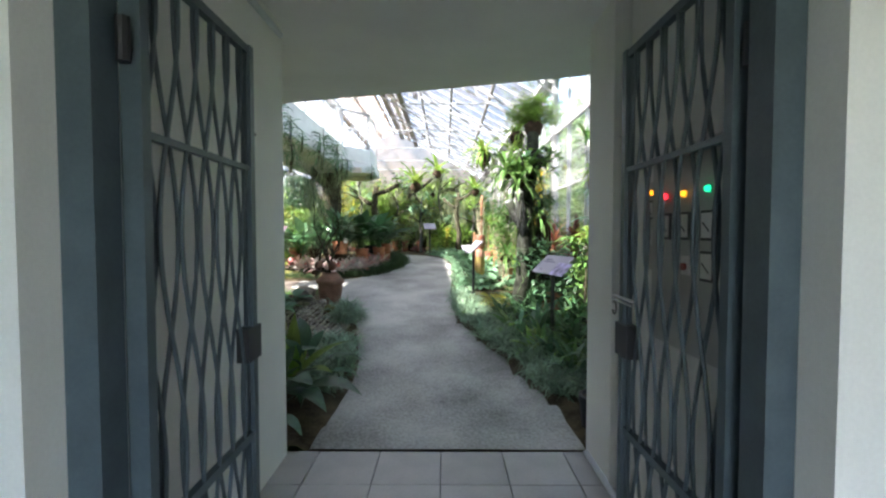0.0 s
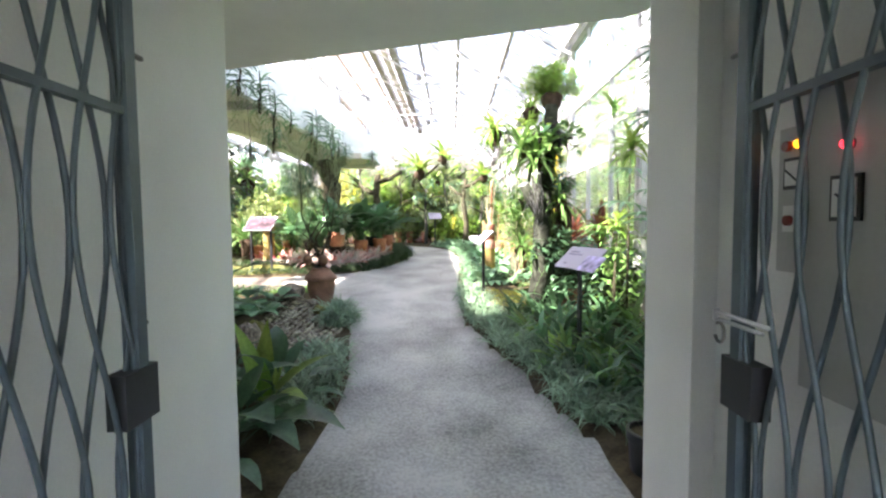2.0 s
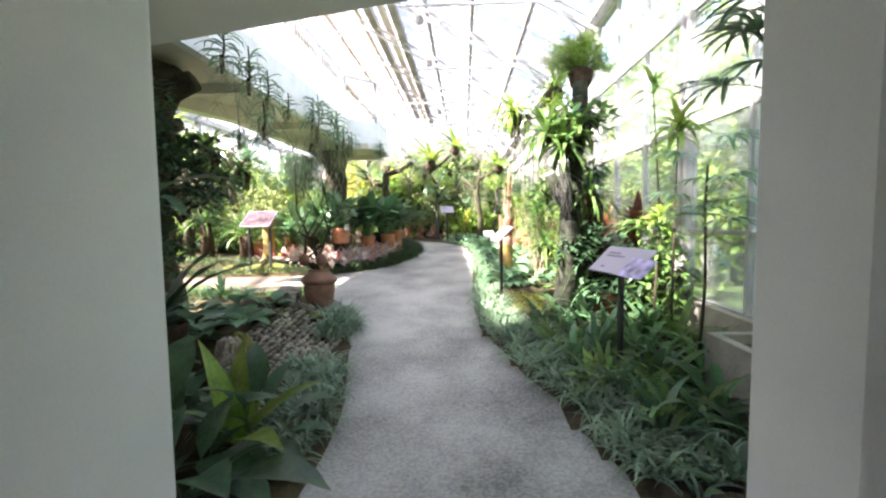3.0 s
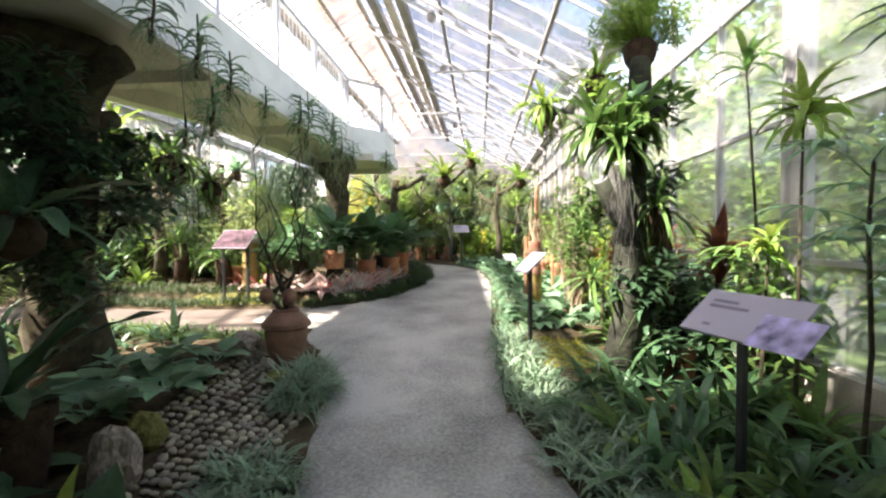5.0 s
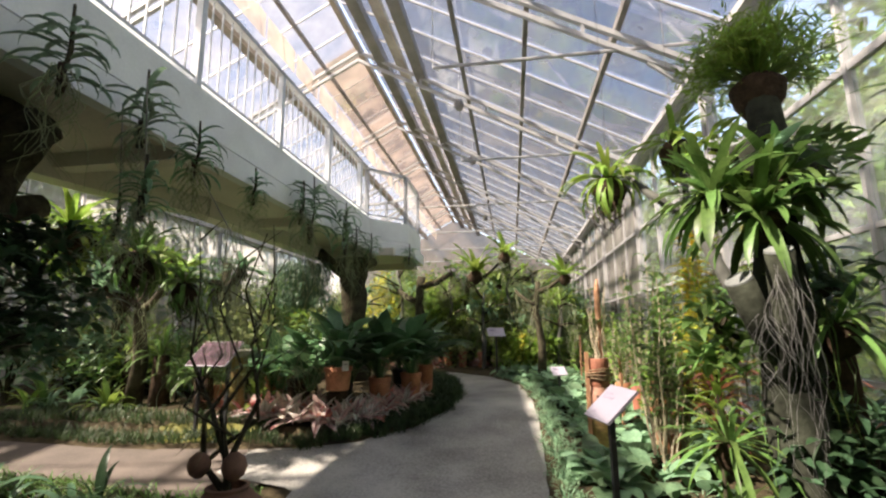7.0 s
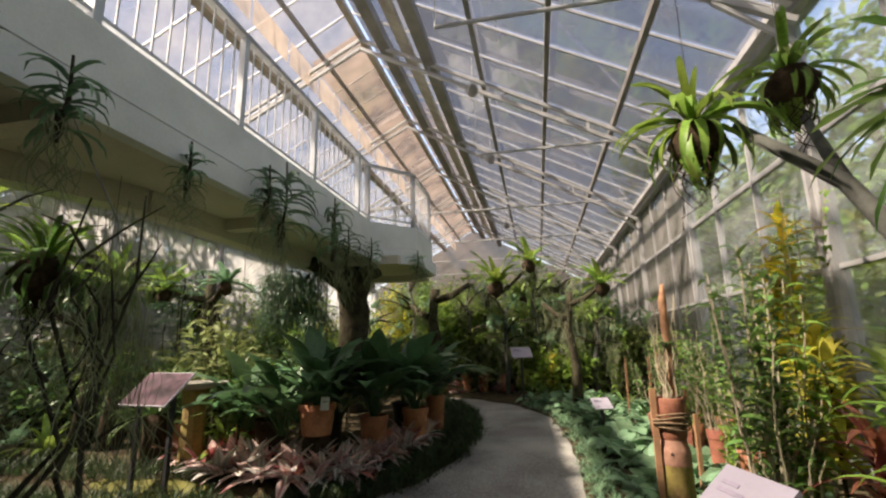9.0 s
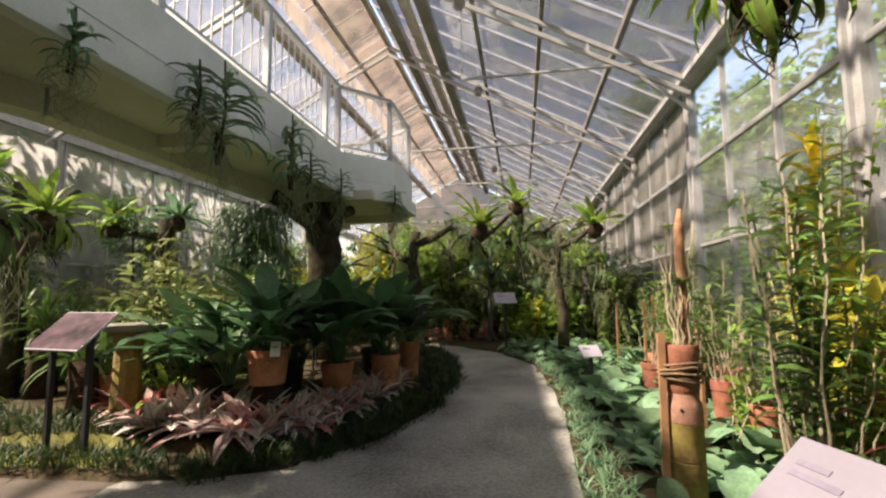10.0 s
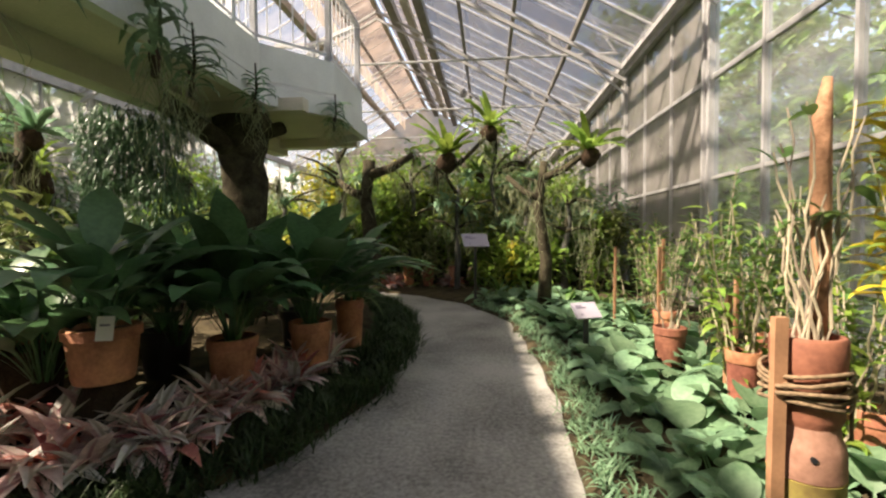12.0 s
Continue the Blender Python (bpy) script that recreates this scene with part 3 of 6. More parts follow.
# ---- balcony ----
def balcony():
    path = [(-1.86, 3.6), (-1.86, 12.15), (-1.30, 12.75), (-1.30, 13.9), (-2.2, 14.5), (-2.80, 14.5)]
    back = ((3.6, -3.95), (7.8, -3.15), (8.9, -2.80), (14.5, -2.80))

    def inner(y):
        return along(back, y, 0)

    def band(off, z0, z1, key, name, label):
        mb = Mesh()
        out = []
        for i, (x, y) in enumerate(path):
            out.append((x + off, y + (off if i > 3 else 0)))
        poly = out + [(x, y) for y, x in back[2::-1]]
        n = len(poly)
        mb.v = [(x, y, z0) for x, y in poly] + [(x, y, z1) for x, y in poly]
        mb.f = [tuple(reversed(range(n))), tuple(n + i for i in range(n))] + [(i, (i + 1) % n, n + (i + 1) % n, n + i) for i in range(n)]
        return mb
    b = thing("balcony", "cream concrete balcony walkway with white stepped edge and railing", "balcony", kind="structure")
    part("deck", band(-0.12, 3.12, 3.60, "soffit", "", ""), M["soffit"], b)
    part("edge_band", band(0.0, 3.30, 3.66, "fascia", "", ""), M["fascia"], b, "white painted upper edge band")
    lip = Mesh()
    out = [(x + 0.07, y + (0.07 if i > 3 else 0)) for i, (x, y) in enumerate(path)]
    inn = [(x - 0.03, y - (0.03 if i > 3 else 0)) for i, (x, y) in enumerate(path)]
    n = len(out)
    lip.v = [(x, y, 3.04) for x, y in out] + [(x, y, 3.24) for x, y in out] + [(x, y, 3.31) for x, y in inn] + [(x, y, 3.04) for x, y in inn]
    for i in range(n - 1):
        for r in range(3):
            lip.f.append((r * n + i, r * n + i + 1, (r + 1) * n + i + 1, (r + 1) * n + i))
        lip.f.append((3 * n + i, 3 * n + i + 1, i + 1, i))
    part("lip", lip, M["fascia"], b, "white painted projecting lip")
    for y in (5.2, 7.6, 9.9, 12.3, 14.2):
        r = Mesh()
        r.box(inner(y), -1.9 if y < 12 else -1.45, y - 0.07, y + 0.07, 3.0, 3.13)
        part("rib", r, M["soffit"], b)
    r = Mesh()
    for (ya, xa), (yb, xb) in zip(back, back[1:]):
        r.beam((xa + 0.1, ya, 3.025), (xb + 0.1, min(yb, 14.4), 3.025), 0.20, 0.21)
    part("edge_beam", r, M["soffit"], b)
    # railing
    rail = thing("railing", "white metal balcony railing with thin balusters and grey handrail", "railing")
    seg = [Vector((x - 0.06, y, 0)) for x, y in path[:4]] + [Vector((-2.2, 14.42, 0)), Vector((-2.78, 14.42, 0))]
    top = Mesh()
    low = Mesh()
    bal = Mesh()
    bal.box(-0.006, 0.006, -0.006, 0.006, 0, 0.84)
    bd = bal.data("baluster", M["white_metal"])
    pm = Mesh()
    pm.box(-0.03, 0.03, -0.03, 0.03, 0, 0.95)
    pd = pm.data("post", M["white_metal"])
    for a, c in zip(seg, seg[1:]):
        top.beam(a + Vector((0, 0, 4.58)), c + Vector((0, 0, 4.58)), 0.07, 0.05)
        low.beam(a + Vector((0, 0, 3.74)), c + Vector((0, 0, 3.74)), 0.035, 0.03)
        ln = (c - a).length
        k = max(1, int(ln / 0.135))
        for i in range(k + 1):
            p = a.lerp(c, i / k)
            if i % 10 == 0 or i == k:
                o = part("post", pd, None, rail)
                o.matrix_basis = pose(p.x, p.y, 3.64)
            else:
                o = part("baluster", bd, None, rail)
                o.matrix_basis = pose(p.x, p.y, 3.74)
    part("handrail", top, M["alu"], rail, "grey metal handrail")
    part("bottom_rail", low, M["white_metal"], rail)


balcony()


# ---- gates ----
def gate(name, hinge, free, jx):
    g = thing(name, "open grey steel grille gate leaf with wavy crossed bars", "gate", group="entrance gate leaves")
    h, f = Vector(hinge), Vector(free)
    d = (f - h)
    ln = d.length
    d.normalize()
    P = lambda s, z: Vector((h.x + d.x * s, h.y + d.y * s, z))
    for s, w in ((0.03, 0.06), (ln - 0.02, 0.045)):
        b = Mesh()
        b.beam(P(s, 0.03), P(s, 2.30), w, 0.04, up=d)
        part("stile", b, M["steel"], g)
    for z in (2.28, 0.56, 0.06):
        b = Mesh()
        b.beam(P(0.02, z), P(ln - 0.02, z), 0.03, 0.035)
        part("rail", b, M["steel"], g)
    b = Mesh()
    b.beam(P(0.06, 1.76), P(ln - 0.02, 1.76), 0.03, 0.022)
    part("mid_rail", b, M["steel"], g)
    n = 6
    pitch = (ln - 0.1) / n
    nrm = Vector((-d.y, d.x, 0))
    for i in range(n + 1):
        for sgn in (1, -1):
            for z0, z1 in ((0.56, 2.28), (0.06, 0.56)):
                pts = []
                k = 26 if z1 > 1 else 9
                for q in range(k + 1):
                    z = z0 + (z1 - z0) * q / k
                    s = 0.06 + i * pitch + sgn * pitch * 0.52 * math.sin((z - 1.11) * math.pi / 0.72)
                    s = min(ln - 0.04, max(0.05, s))
                    pts.append(P(s, z) + nrm * 0.007 * sgn)
                b = Mesh()
                b.tube(pts, 0.0075, 6)
                part("bar", b, M["steel"], g, smooth=True)
    b = Mesh()
    m = pose(P(ln - 0.03, 0).x, P(ln - 0.03, 0).y, 0.98, 0, 0, math.degrees(math.atan2(d.y, d.x)))
    b.box(-0.075, 0.06, -0.028, 0.028, -0.075, 0.075, m)
    part("lock_box", b, M["black"], g, "dark steel lock box")
    b = Mesh()
    b.tube([P(ln - 0.01, 1.93), P(ln + 0.06, 1.93)], 0.008, 6)
    b.tube([P(ln - 0.01, 1.93), P(ln - 0.01, 2.05)], 0.012, 6)
    part("slide_bolt", b, M["dark_steel"], g)
    b = Mesh()
    b.tube([P(ln - 0.0, 1.17), P(ln + 0.03, 1.17)], 0.008, 6)
    part("pin", b, M["dark_steel"], g)
    for z in (0.35, 2.0):
        b = Mesh()
        b.tube([P(-0.015, z - 0.06), P(-0.015, z + 0.06)], 0.018, 10)
        b.tube([P(-0.02, z - 0.02), P(0.04, z - 0.02)], 0.01, 6)
        part("hinge", b, M["black"], g)
    return g


gate("gate", (-0.165, 1.80, 0), (-0.175, 2.60, 0), -0.33)
right_leaf = gate("gate", (1.555, 1.84, 0), (1.545, 2.66, 0), 1.66)


def gate_bolt(g):
    b = Mesh()
    b.tube([(1.520, 2.50, 1.175), (1.520, 2.725, 1.175)], 0.007, 8)
    b.tube([(1.520, 2.52, 1.155), (1.520, 2.715, 1.155)], 0.006, 8)
    b.tube([(1.520, 2.725, 1.185), (1.520, 2.725, 1.150)], 0.009, 8)
    part("slide_bolt", b, M["alu"], g, "bright worn double slide bolt", True)
    b = Mesh()
    b.tube([(1.515, 2.70 + 0.024 * math.cos(a), 1.118 + 0.03 * math.sin(a)) for a in [0.9 + k * math.pi / 7 for k in range(12)]], 0.005, 6)
    part("hook", b, M["dark_steel"], g, "open steel hook", True)


gate_bolt(right_leaf)


def frames():
    for x0, x1, nm in ((-0.28, -0.19, "left"), (1.535, 1.615, "right")):
        f = Mesh()
        f.box(x0, x1, 1.70, 1.80, 0, 2.42)
        solid("trim_jamb_" + nm, f, M["steel"], "blue-grey painted steel gate jamb")
    f = Mesh()
    f.box(-0.19, 1.535, 1.70, 1.80, 2.36, 2.42)
    solid("trim_head", f, M["steel"], "blue-grey painted steel gate head")


frames()


def panel():
    t = thing("control_panel", "grey enamelled electric control cabinet with coloured pilot lamps on the wall", "control panel")
    b = Mesh()
    b.box(1.60, 1.66, 1.93, 2.50, 1.03, 1.80)
    part("cabinet", b, M["panel"], t)
    b = Mesh()
    b.box(1.597, 1.601, 1.915, 1.935, 0.9, 1.86)
    part("edge", b, M["black"], t)
    b = Mesh()
    b.box(1.63, 1.66, 2.515, 2.635, 1.31, 1.70)
    part("switch_box", b, M["panel"], t, "small pale switch box")
    for y, z, k in ((2.08, 1.625, "green"), (2.235, 1.62, "amber"), (2.375, 1.62, "red"), (2.555, 1.65, "amber")):
        col, pw = {"green": ((0.01, 0.5, 0.18), 0.3), "amber": ((0.75, 0.25, 0.01), 0.3), "red": ((0.75, 0.02, 0.03), 0.35)}[k]
        q = 1.63 if y > 2.52 else 1.60
        b = Mesh()
        b.tube([(q + 0.003, y, z), (q - 0.003, y, z)], 0.016, 14)
        r = part("bezel", b, M["black"], t)
        b = Mesh()
        b.lathe([(0.012, 0), (0.012, 0.009), (0.009, 0.015), (0.003, 0.018)], 14, pose(q - 0.002, y, z, 0, -90, 0))
        part("pilot_lamp", b, bpy.data.materials.get("lamp_" + k) or lampmat("lamp_" + k, col, pw), t, k + " lit pilot lamp", True)
    for y, z in ((2.375, 1.50), (2.235, 1.50), (2.08, 1.50), (2.08, 1.36), (2.575, 1.575)):
        b = Mesh()
        q = 0.03 if y > 2.52 else 0.0
        w, v = (0.032, 0.042) if q else (0.040, 0.052)
        b.box(1.592 + q, 1.602 + q, y - w, y + w, z - v, z + v)
        r = part("meter_frame", b, M["black"], t)
        b = Mesh()
        b.box(1.589 + q, 1.593 + q, y - w + 0.009, y + w - 0.009, z - v + 0.010, z + v - 0.009)
        part("meter_face", b, M["wall"], r)
        b = Mesh()
        b.beam((1.588 + q, y - 0.02, z - 0.02), (1.588 + q, y + 0.02, z + 0.01), 0.004, 0.003, up=(1, 0, 0))
        part("needle", b, M["black"], r)
    b = Mesh()
    b.tube([(1.633, 2.60, 1.65), (1.618, 2.60, 1.65)], 0.014, 12)
    part("pilot_lamp", b, bpy.data.materials.get("knob_red") or mat("knob_red", (0.22, 0.03, 0.02), 0.4), t, "dark red unlit pilot lamp")
    for y, z in ((2.22, 1.35), (2.58, 1.45)):
        q = 0.03 if y > 2.52 else 0.0
        b = Mesh()
        b.box(1.593 + q, 1.602 + q, y - 0.026, y + 0.026, z - 0.03, z + 0.04)
        part("switch_plate", b, M["wall"], t, "white switch plate")
        b = Mesh()
        b.tube([(1.594 + q, y, z), (1.582 + q, y, z)], 0.014, 12)
        part("knob", b, bpy.data.materials.get("knob_red") or mat("knob_red", (0.4, 0.03, 0.02), 0.4), t, "red rotary knob")


panel()


# ---- leaves ----
rng = random.Random(7)


def width_at(shape, s):
    if shape == "strap":
        return min(1.0, 0.45 + 3.0 * s) * max(0.03, (1 - s ** 5) ** 0.8)
    if shape == "grass":
        return min(1.0, 0.6 + 2 * s) * max(0.03, 1 - s ** 2)
    if shape == "paddle":
        return 0.06 if s < 0.40 else max(0.03, math.sin(math.pi * ((s - 0.37) / 0.63) ** 0.85))
    if shape == "heart":
        return 0.06 if s < 0.30 else max(0.03, math.sin(math.pi * (0.18 + 0.82 * (s - 0.30) / 0.70) ** 1.0))
    return max(0.04, math.sin(math.pi * (0.06 + 0.94 * s) ** 0.75))


def blade(L, W, tilt, arch, segs=5, shape="strap", fold=0.2, wave=0.0, bend=0.0):
    """One leaf that leaves the origin along +x, tilt degrees up, and arches over."""
    v, f = [], []
    x = z = y = 0.0
    a = radians(tilt)
    for i in range(segs + 1):
        s = i / segs
        w = W * 0.5 * width_at(shape, s)
        nx, nz = -math.sin(a), math.cos(a)
        lift = fold * w
        wv = wave * math.sin(i * 2.3) * w
        v += [(x + nx * lift, y + w, z + nz * lift + wv), (x, y, z), (x + nx * lift, y - w, z + nz * lift - wv)]
        a = radians(tilt) - radians(arch) * (s + 0.5 / segs) ** 1.3
        x += math.cos(a) * L / segs
        z += math.sin(a) * L / segs
        y += bend * L / segs * s
    for i in range(segs):
        o = i * 3
        f += [(o, o + 3, o + 4, o + 1), (o + 1, o + 4, o + 5, o + 2)]
    return [Vector(p) for p in v], f


CACHE = {}


def leaf_data(name, key, *args, **kw):
    k = (name, key, args, tuple(kw.items()))
    if k not in CACHE:
        mb = Mesh()
        mb.add(*blade(*args, **kw))
        CACHE[k] = mb.data(name, M[key], True)
    return CACHE[k]


def rosette(parent, name, key, n, L, W, tilts, arch, shape="strap", at=(0, 0, 0), segs=6, fold=0.2, wave=0.0, spread=(0.75, 1.1), keys=None, r0=0.02):
    """Leaves round a crown, each one a part of its plant."""
    keys = keys or (key,)
    var = [[leaf_data(name, k, L, W, t, arch * q, segs=segs, shape=shape, fold=fold, wave=wave, bend=b) for t, q, b in ((tilts[0], 0.9, 0.1), ((tilts[0] * 2 + tilts[1]) / 3, 1.1, -0.12), ((tilts[0] + 2 * tilts[1]) / 3, 1.0, 0.06), (tilts[1], 0.8, -0.05))] for k in keys]
    for i in range(n):
        o = part(name, rng.choice(var)[(i * 3 + rng.randrange(2)) % 4], None, parent)
        phi = i * 137.5 + rng.uniform(-25, 25)
        s = rng.uniform(*spread)
        o.matrix_basis = pose(at[0] + r0 * math.cos(radians(phi)), at[1] + r0 * math.sin(radians(phi)), at[2] + 0.01 * rng.random(), rng.uniform(-6, 6), rng.uniform(-6, 6), phi) @ Matrix.Diagonal((s, s * rng.uniform(0.85, 1.1), s, 1))


def spray(mb, at, n, L, W, tilts, arch, shape="strap", segs=4, fold=0.2, spread=(0.6, 1.1), jitter=0.02, aim=None):
    """Leaves round a point, joined into one mesh."""
    for i in range(n):
        t = rng.uniform(*tilts)
        v, f = blade(L * rng.uniform(*spread), W * rng.uniform(0.8, 1.2), t, arch * rng.uniform(0.6, 1.3), segs, shape, fold, 0, rng.uniform(-0.15, 0.15))
        phi = rng.uniform(0, 360) if aim is None else aim + rng.uniform(-60, 60)
        m = pose(at[0] + rng.uniform(-jitter, jitter), at[1] + rng.uniform(-jitter, jitter), at[2], 0, 0, phi)
        mb.add([m @ p for p in v], f)


def cloud(mb, c, r, n, L, W, shape="lance", segs=3, arch=40, up=0.3):
    """Leaves scattered through an uneven clump."""
    for i in range(n):
        d = Vector((rng.gauss(0, 1), rng.gauss(0, 1), rng.gauss(0, 1) + up)).normalized()
        q = rng.uniform(0.35, 1.0)
        p = Vector(c) + Vector((d.x * r[0], d.y * r[1], d.z * r[2])) * q * (1 + 0.35 * noise.noise(d * 2.1 + Vector(c)))
        v, f = blade(L * rng.uniform(0.6, 1.2), W * rng.uniform(0.7, 1.2), rng.uniform(-35, 55), arch, segs, shape, 0.25)
        m = pose(p.x, p.y, p.z, rng.uniform(-30, 30), 0, math.degrees(math.atan2(d.y, d.x)) + rng.uniform(-70, 70))
        mb.add([m @ a for a in v], f)


def strands(mb, at, n, ln, r=0.004, spread=0.12, wig=0.05, sides=4):
    """Hanging roots or moss threads."""
    for i in range(n):
        x, y, z = at[0] + rng.uniform(-spread, spread), at[1] + rng.uniform(-spread, spread), at[2] + rng.uniform(-0.04, 0.04)
        l = ln * rng.uniform(0.45, 1.1)
        k = 8
        pa, pb, fa, fb = rng.uniform(0, 6.28), rng.uniform(0, 6.28), rng.uniform(0.5, 1.3), rng.uniform(0.5, 1.3)
        pts = [(x + wig * (math.sin(pa + fa * j) - math.sin(pa)) * (0.3 + 0.5 * j / k), y + wig * (math.sin(pb + fb * j) - math.sin(pb)) * (0.3 + 0.5 * j / k), z - l * j / k) for j in range(k + 1)]
        mb.tube(pts, [r * (1 - 0.6 * j / k) for j in range(k + 1)], sides, cap=False)


# ---- kinds of plant ----
def bromeliad(x, y, s, keys, label):
    t = thing("bromeliad", label, "bromeliad", (x, y, gz(x, y) + 0.02), rng.uniform(0, 360), "bromeliads in the border")
    rosette(t, "leaf", keys[0], 22, 0.28 * s, 0.072 * s, (6, 62), 40, "lance", segs=5, keys=keys, fold=0.35)


def nest_fern(loc, s, n, key, label, ball=True, tilts=(15, 72), W=0.105, arch=48):
    t = thing("nest_fern", label, "fern", loc, rng.uniform(0, 360), "bird's nest ferns")
    if ball:
        b = Mesh()
        q = s * float(ball)
        b.tube([(0, 0, -0.22 * q), (0.01 * q, 0, -0.17 * q), (0, 0.01 * q, -0.08 * q), (0, 0, 0.0), (0, 0, 0.04 * q)], [0.02 * q, 0.085 * q, 0.12 * q, 0.095 * q, 0.03 * q], 12, 0.7)
        part("root_ball", b, M["fibre"], t, "dark fibrous root ball", True)
    rosette(t, "frond", key, n, 0.62 * s, W * s, tilts, arch, "strap", segs=7, wave=0.25, spread=(0.7, 1.1))
    return t


def paddle_plant(loc, s, n, key, label, name="peace_lily", group="broad-leaved plants", shape="paddle", W=0.17, tilts=(48, 86), arch=70, L=0.85):
    t = thing(name, label, "plant", loc, rng.uniform(0, 360), group)
    rosette(t, "leaf", key, n, L * s, W * s, tilts, arch, shape, segs=8, fold=0.22, spread=(0.55, 1.08), r0=0.04)
    return t


def pot(loc, r, h, key="terracotta", label="round terracotta flower pot", rim=True, stand=0.0):
    t = thing("flower_pot", label, "pot", loc, rng.uniform(0, 360), "terracotta pots")
    p = Mesh()
    q = [(r * 0.80, 0), (r * 0.84, h * 0.1), (r * 0.93, h * 0.55), (r * 0.96, h * 0.80)]
    q += [(r * 1.04, h * 0.81), (r * 1.05, h * 0.98), (r * 1.0, h), (r * 0.90, h), (r * 0.88, h * 0.90), (r * 0.2, h * 0.89)] if rim else [(r, h * 0.98), (r * 0.9, h), (r * 0.88, h * 0.9), (r * 0.2, h * 0.89)]
    p.lathe(q, 28)
    part("body", p, M[key], t, smooth="rim")
    s = Mesh()
    s.lathe([(r * 0.885, h * 0.86), (r * 0.885, h * 0.905), (r * 0.5, h * 0.93), (0.01, h * 0.935)], 16)
    part("potting_soil", s, M["soil"], t, "dark potting soil")
    return t


def border(name, label, key, spots, n, L, W, tilts=(25, 80), arch=95):
    mb = Mesh()
    for x, y in spots:
        spray(mb, (x, y, gz(x, y) - 0.01), n, L, W, tilts, arch, "grass", 4, 0.3, (0.6, 1.15), 0.05)
    o = part(name, mb, M[key], None, "", True)
    tagged(o, label, "grass", "", "stuff")


def vanda(loc, s, face, roots=True):
    t = thing("hanging_orchid", "grey-green strap-leaved orchid hanging from the balcony edge", "orchid", loc, face, "hanging orchids")
    st = Mesh()
    st.tube([(0, 0, -0.10 * s), (0.03 * s, 0, 0.12 * s), (0.02 * s, 0, 0.34 * s)], [0.012, 0.012, 0.007], 6)
    part("stem", st, M["bark"], t)
    lf = Mesh()
    for i in range(30):
        z = -0.06 + 0.30 * s * i / 30
        v, f = blade(0.24 * s * rng.uniform(0.6, 1.15), 0.03 * s, rng.uniform(5, 60), rng.uniform(80, 140), 5, "strap", 0.4, 0, rng.uniform(-0.2, 0.2))
        m = pose(0.02 * s, 0, z, 0, 0, (0 if i % 2 else 180) + rng.uniform(-55, 55))
        lf.add([m @ p for p in v], f)
    part("foliage", lf, M["g_blue" if s > 1.05 else "g_hosta"], t, smooth=True)
    mt = Mesh()
    mt.tube([(0, 0, 0.06), (0.01, 0.01, -0.03 * s), (0.0, 0.02, -0.10 * s)], [0.012 * s, 0.022 * s, 0.01 * s], 8, 0.5)
    part("mount", mt, M["fibre"], t, "dark fibrous mount", True)
    if roots:
        r = Mesh()
        strands(r, (0, 0, 0.0), 26, 0.5 * s, 0.0028, 0.05, 0.09)
        tagged(part("root_tangle", r, M["moss_hang"], t, "dangling grey-brown aerial roots"), kind="stuff")
    return t


def cane_orchid(loc, h, n, key="g_mid", spread=0.22, lean=0.10, leafy=0.9, leaf=0.13, thick=0.0065, label="tall cane orchid with small paired green leaves"):
    t = thing("cane_orchid", label, "orchid", loc, rng.uniform(0, 360), "cane orchids")
    lf = Mesh()
    for i in range(n):
        a = rng.uniform(0, 6.28)
        hh = h * rng.uniform(0.55, 1.05)
        b = Vector((math.cos(a) * spread * 0.35 * rng.random(), math.sin(a) * spread * 0.35 * rng.random(), 0))
        e = b + Vector((math.cos(a) * (spread * 0.6 + lean * hh) * rng.uniform(0.4, 1), math.sin(a) * (spread * 0.6 + lean * hh) * rng.uniform(0.4, 1), hh))
        k = 7
        pts = [b.lerp(e, j / k) + Vector((0.012 * math.sin(j * 1.9 + i), 0.012 * math.cos(j * 1.3 + i), 0)) for j in range(k + 1)]
        c = Mesh()
        c.tube(pts, [thick * (1 - 0.075 * j) for j in range(k + 1)], 6)
        part("cane", c, M["bamboo"], t)
        m0 = int(hh / 0.040)
        for j in range(m0):
            s = j / m0
            if s < 1 - leafy or rng.random() < 0.12:
                continue
            p = b.lerp(e, s)
            v, f = blade(leaf * rng.uniform(0.7, 1.2), leaf * 0.30, rng.uniform(5, 58), rng.uniform(35, 90), 4, "lance", 0.3)
            m = pose(p.x, p.y, p.z, rng.uniform(-20, 20), 0, math.degrees(a) + i * 40 + (70 if j % 2 else 250) + rng.uniform(-50, 50))
            lf.add([m @ q for q in v], f)
    part("foliage", lf, M[key], t, smooth=True)
    return t


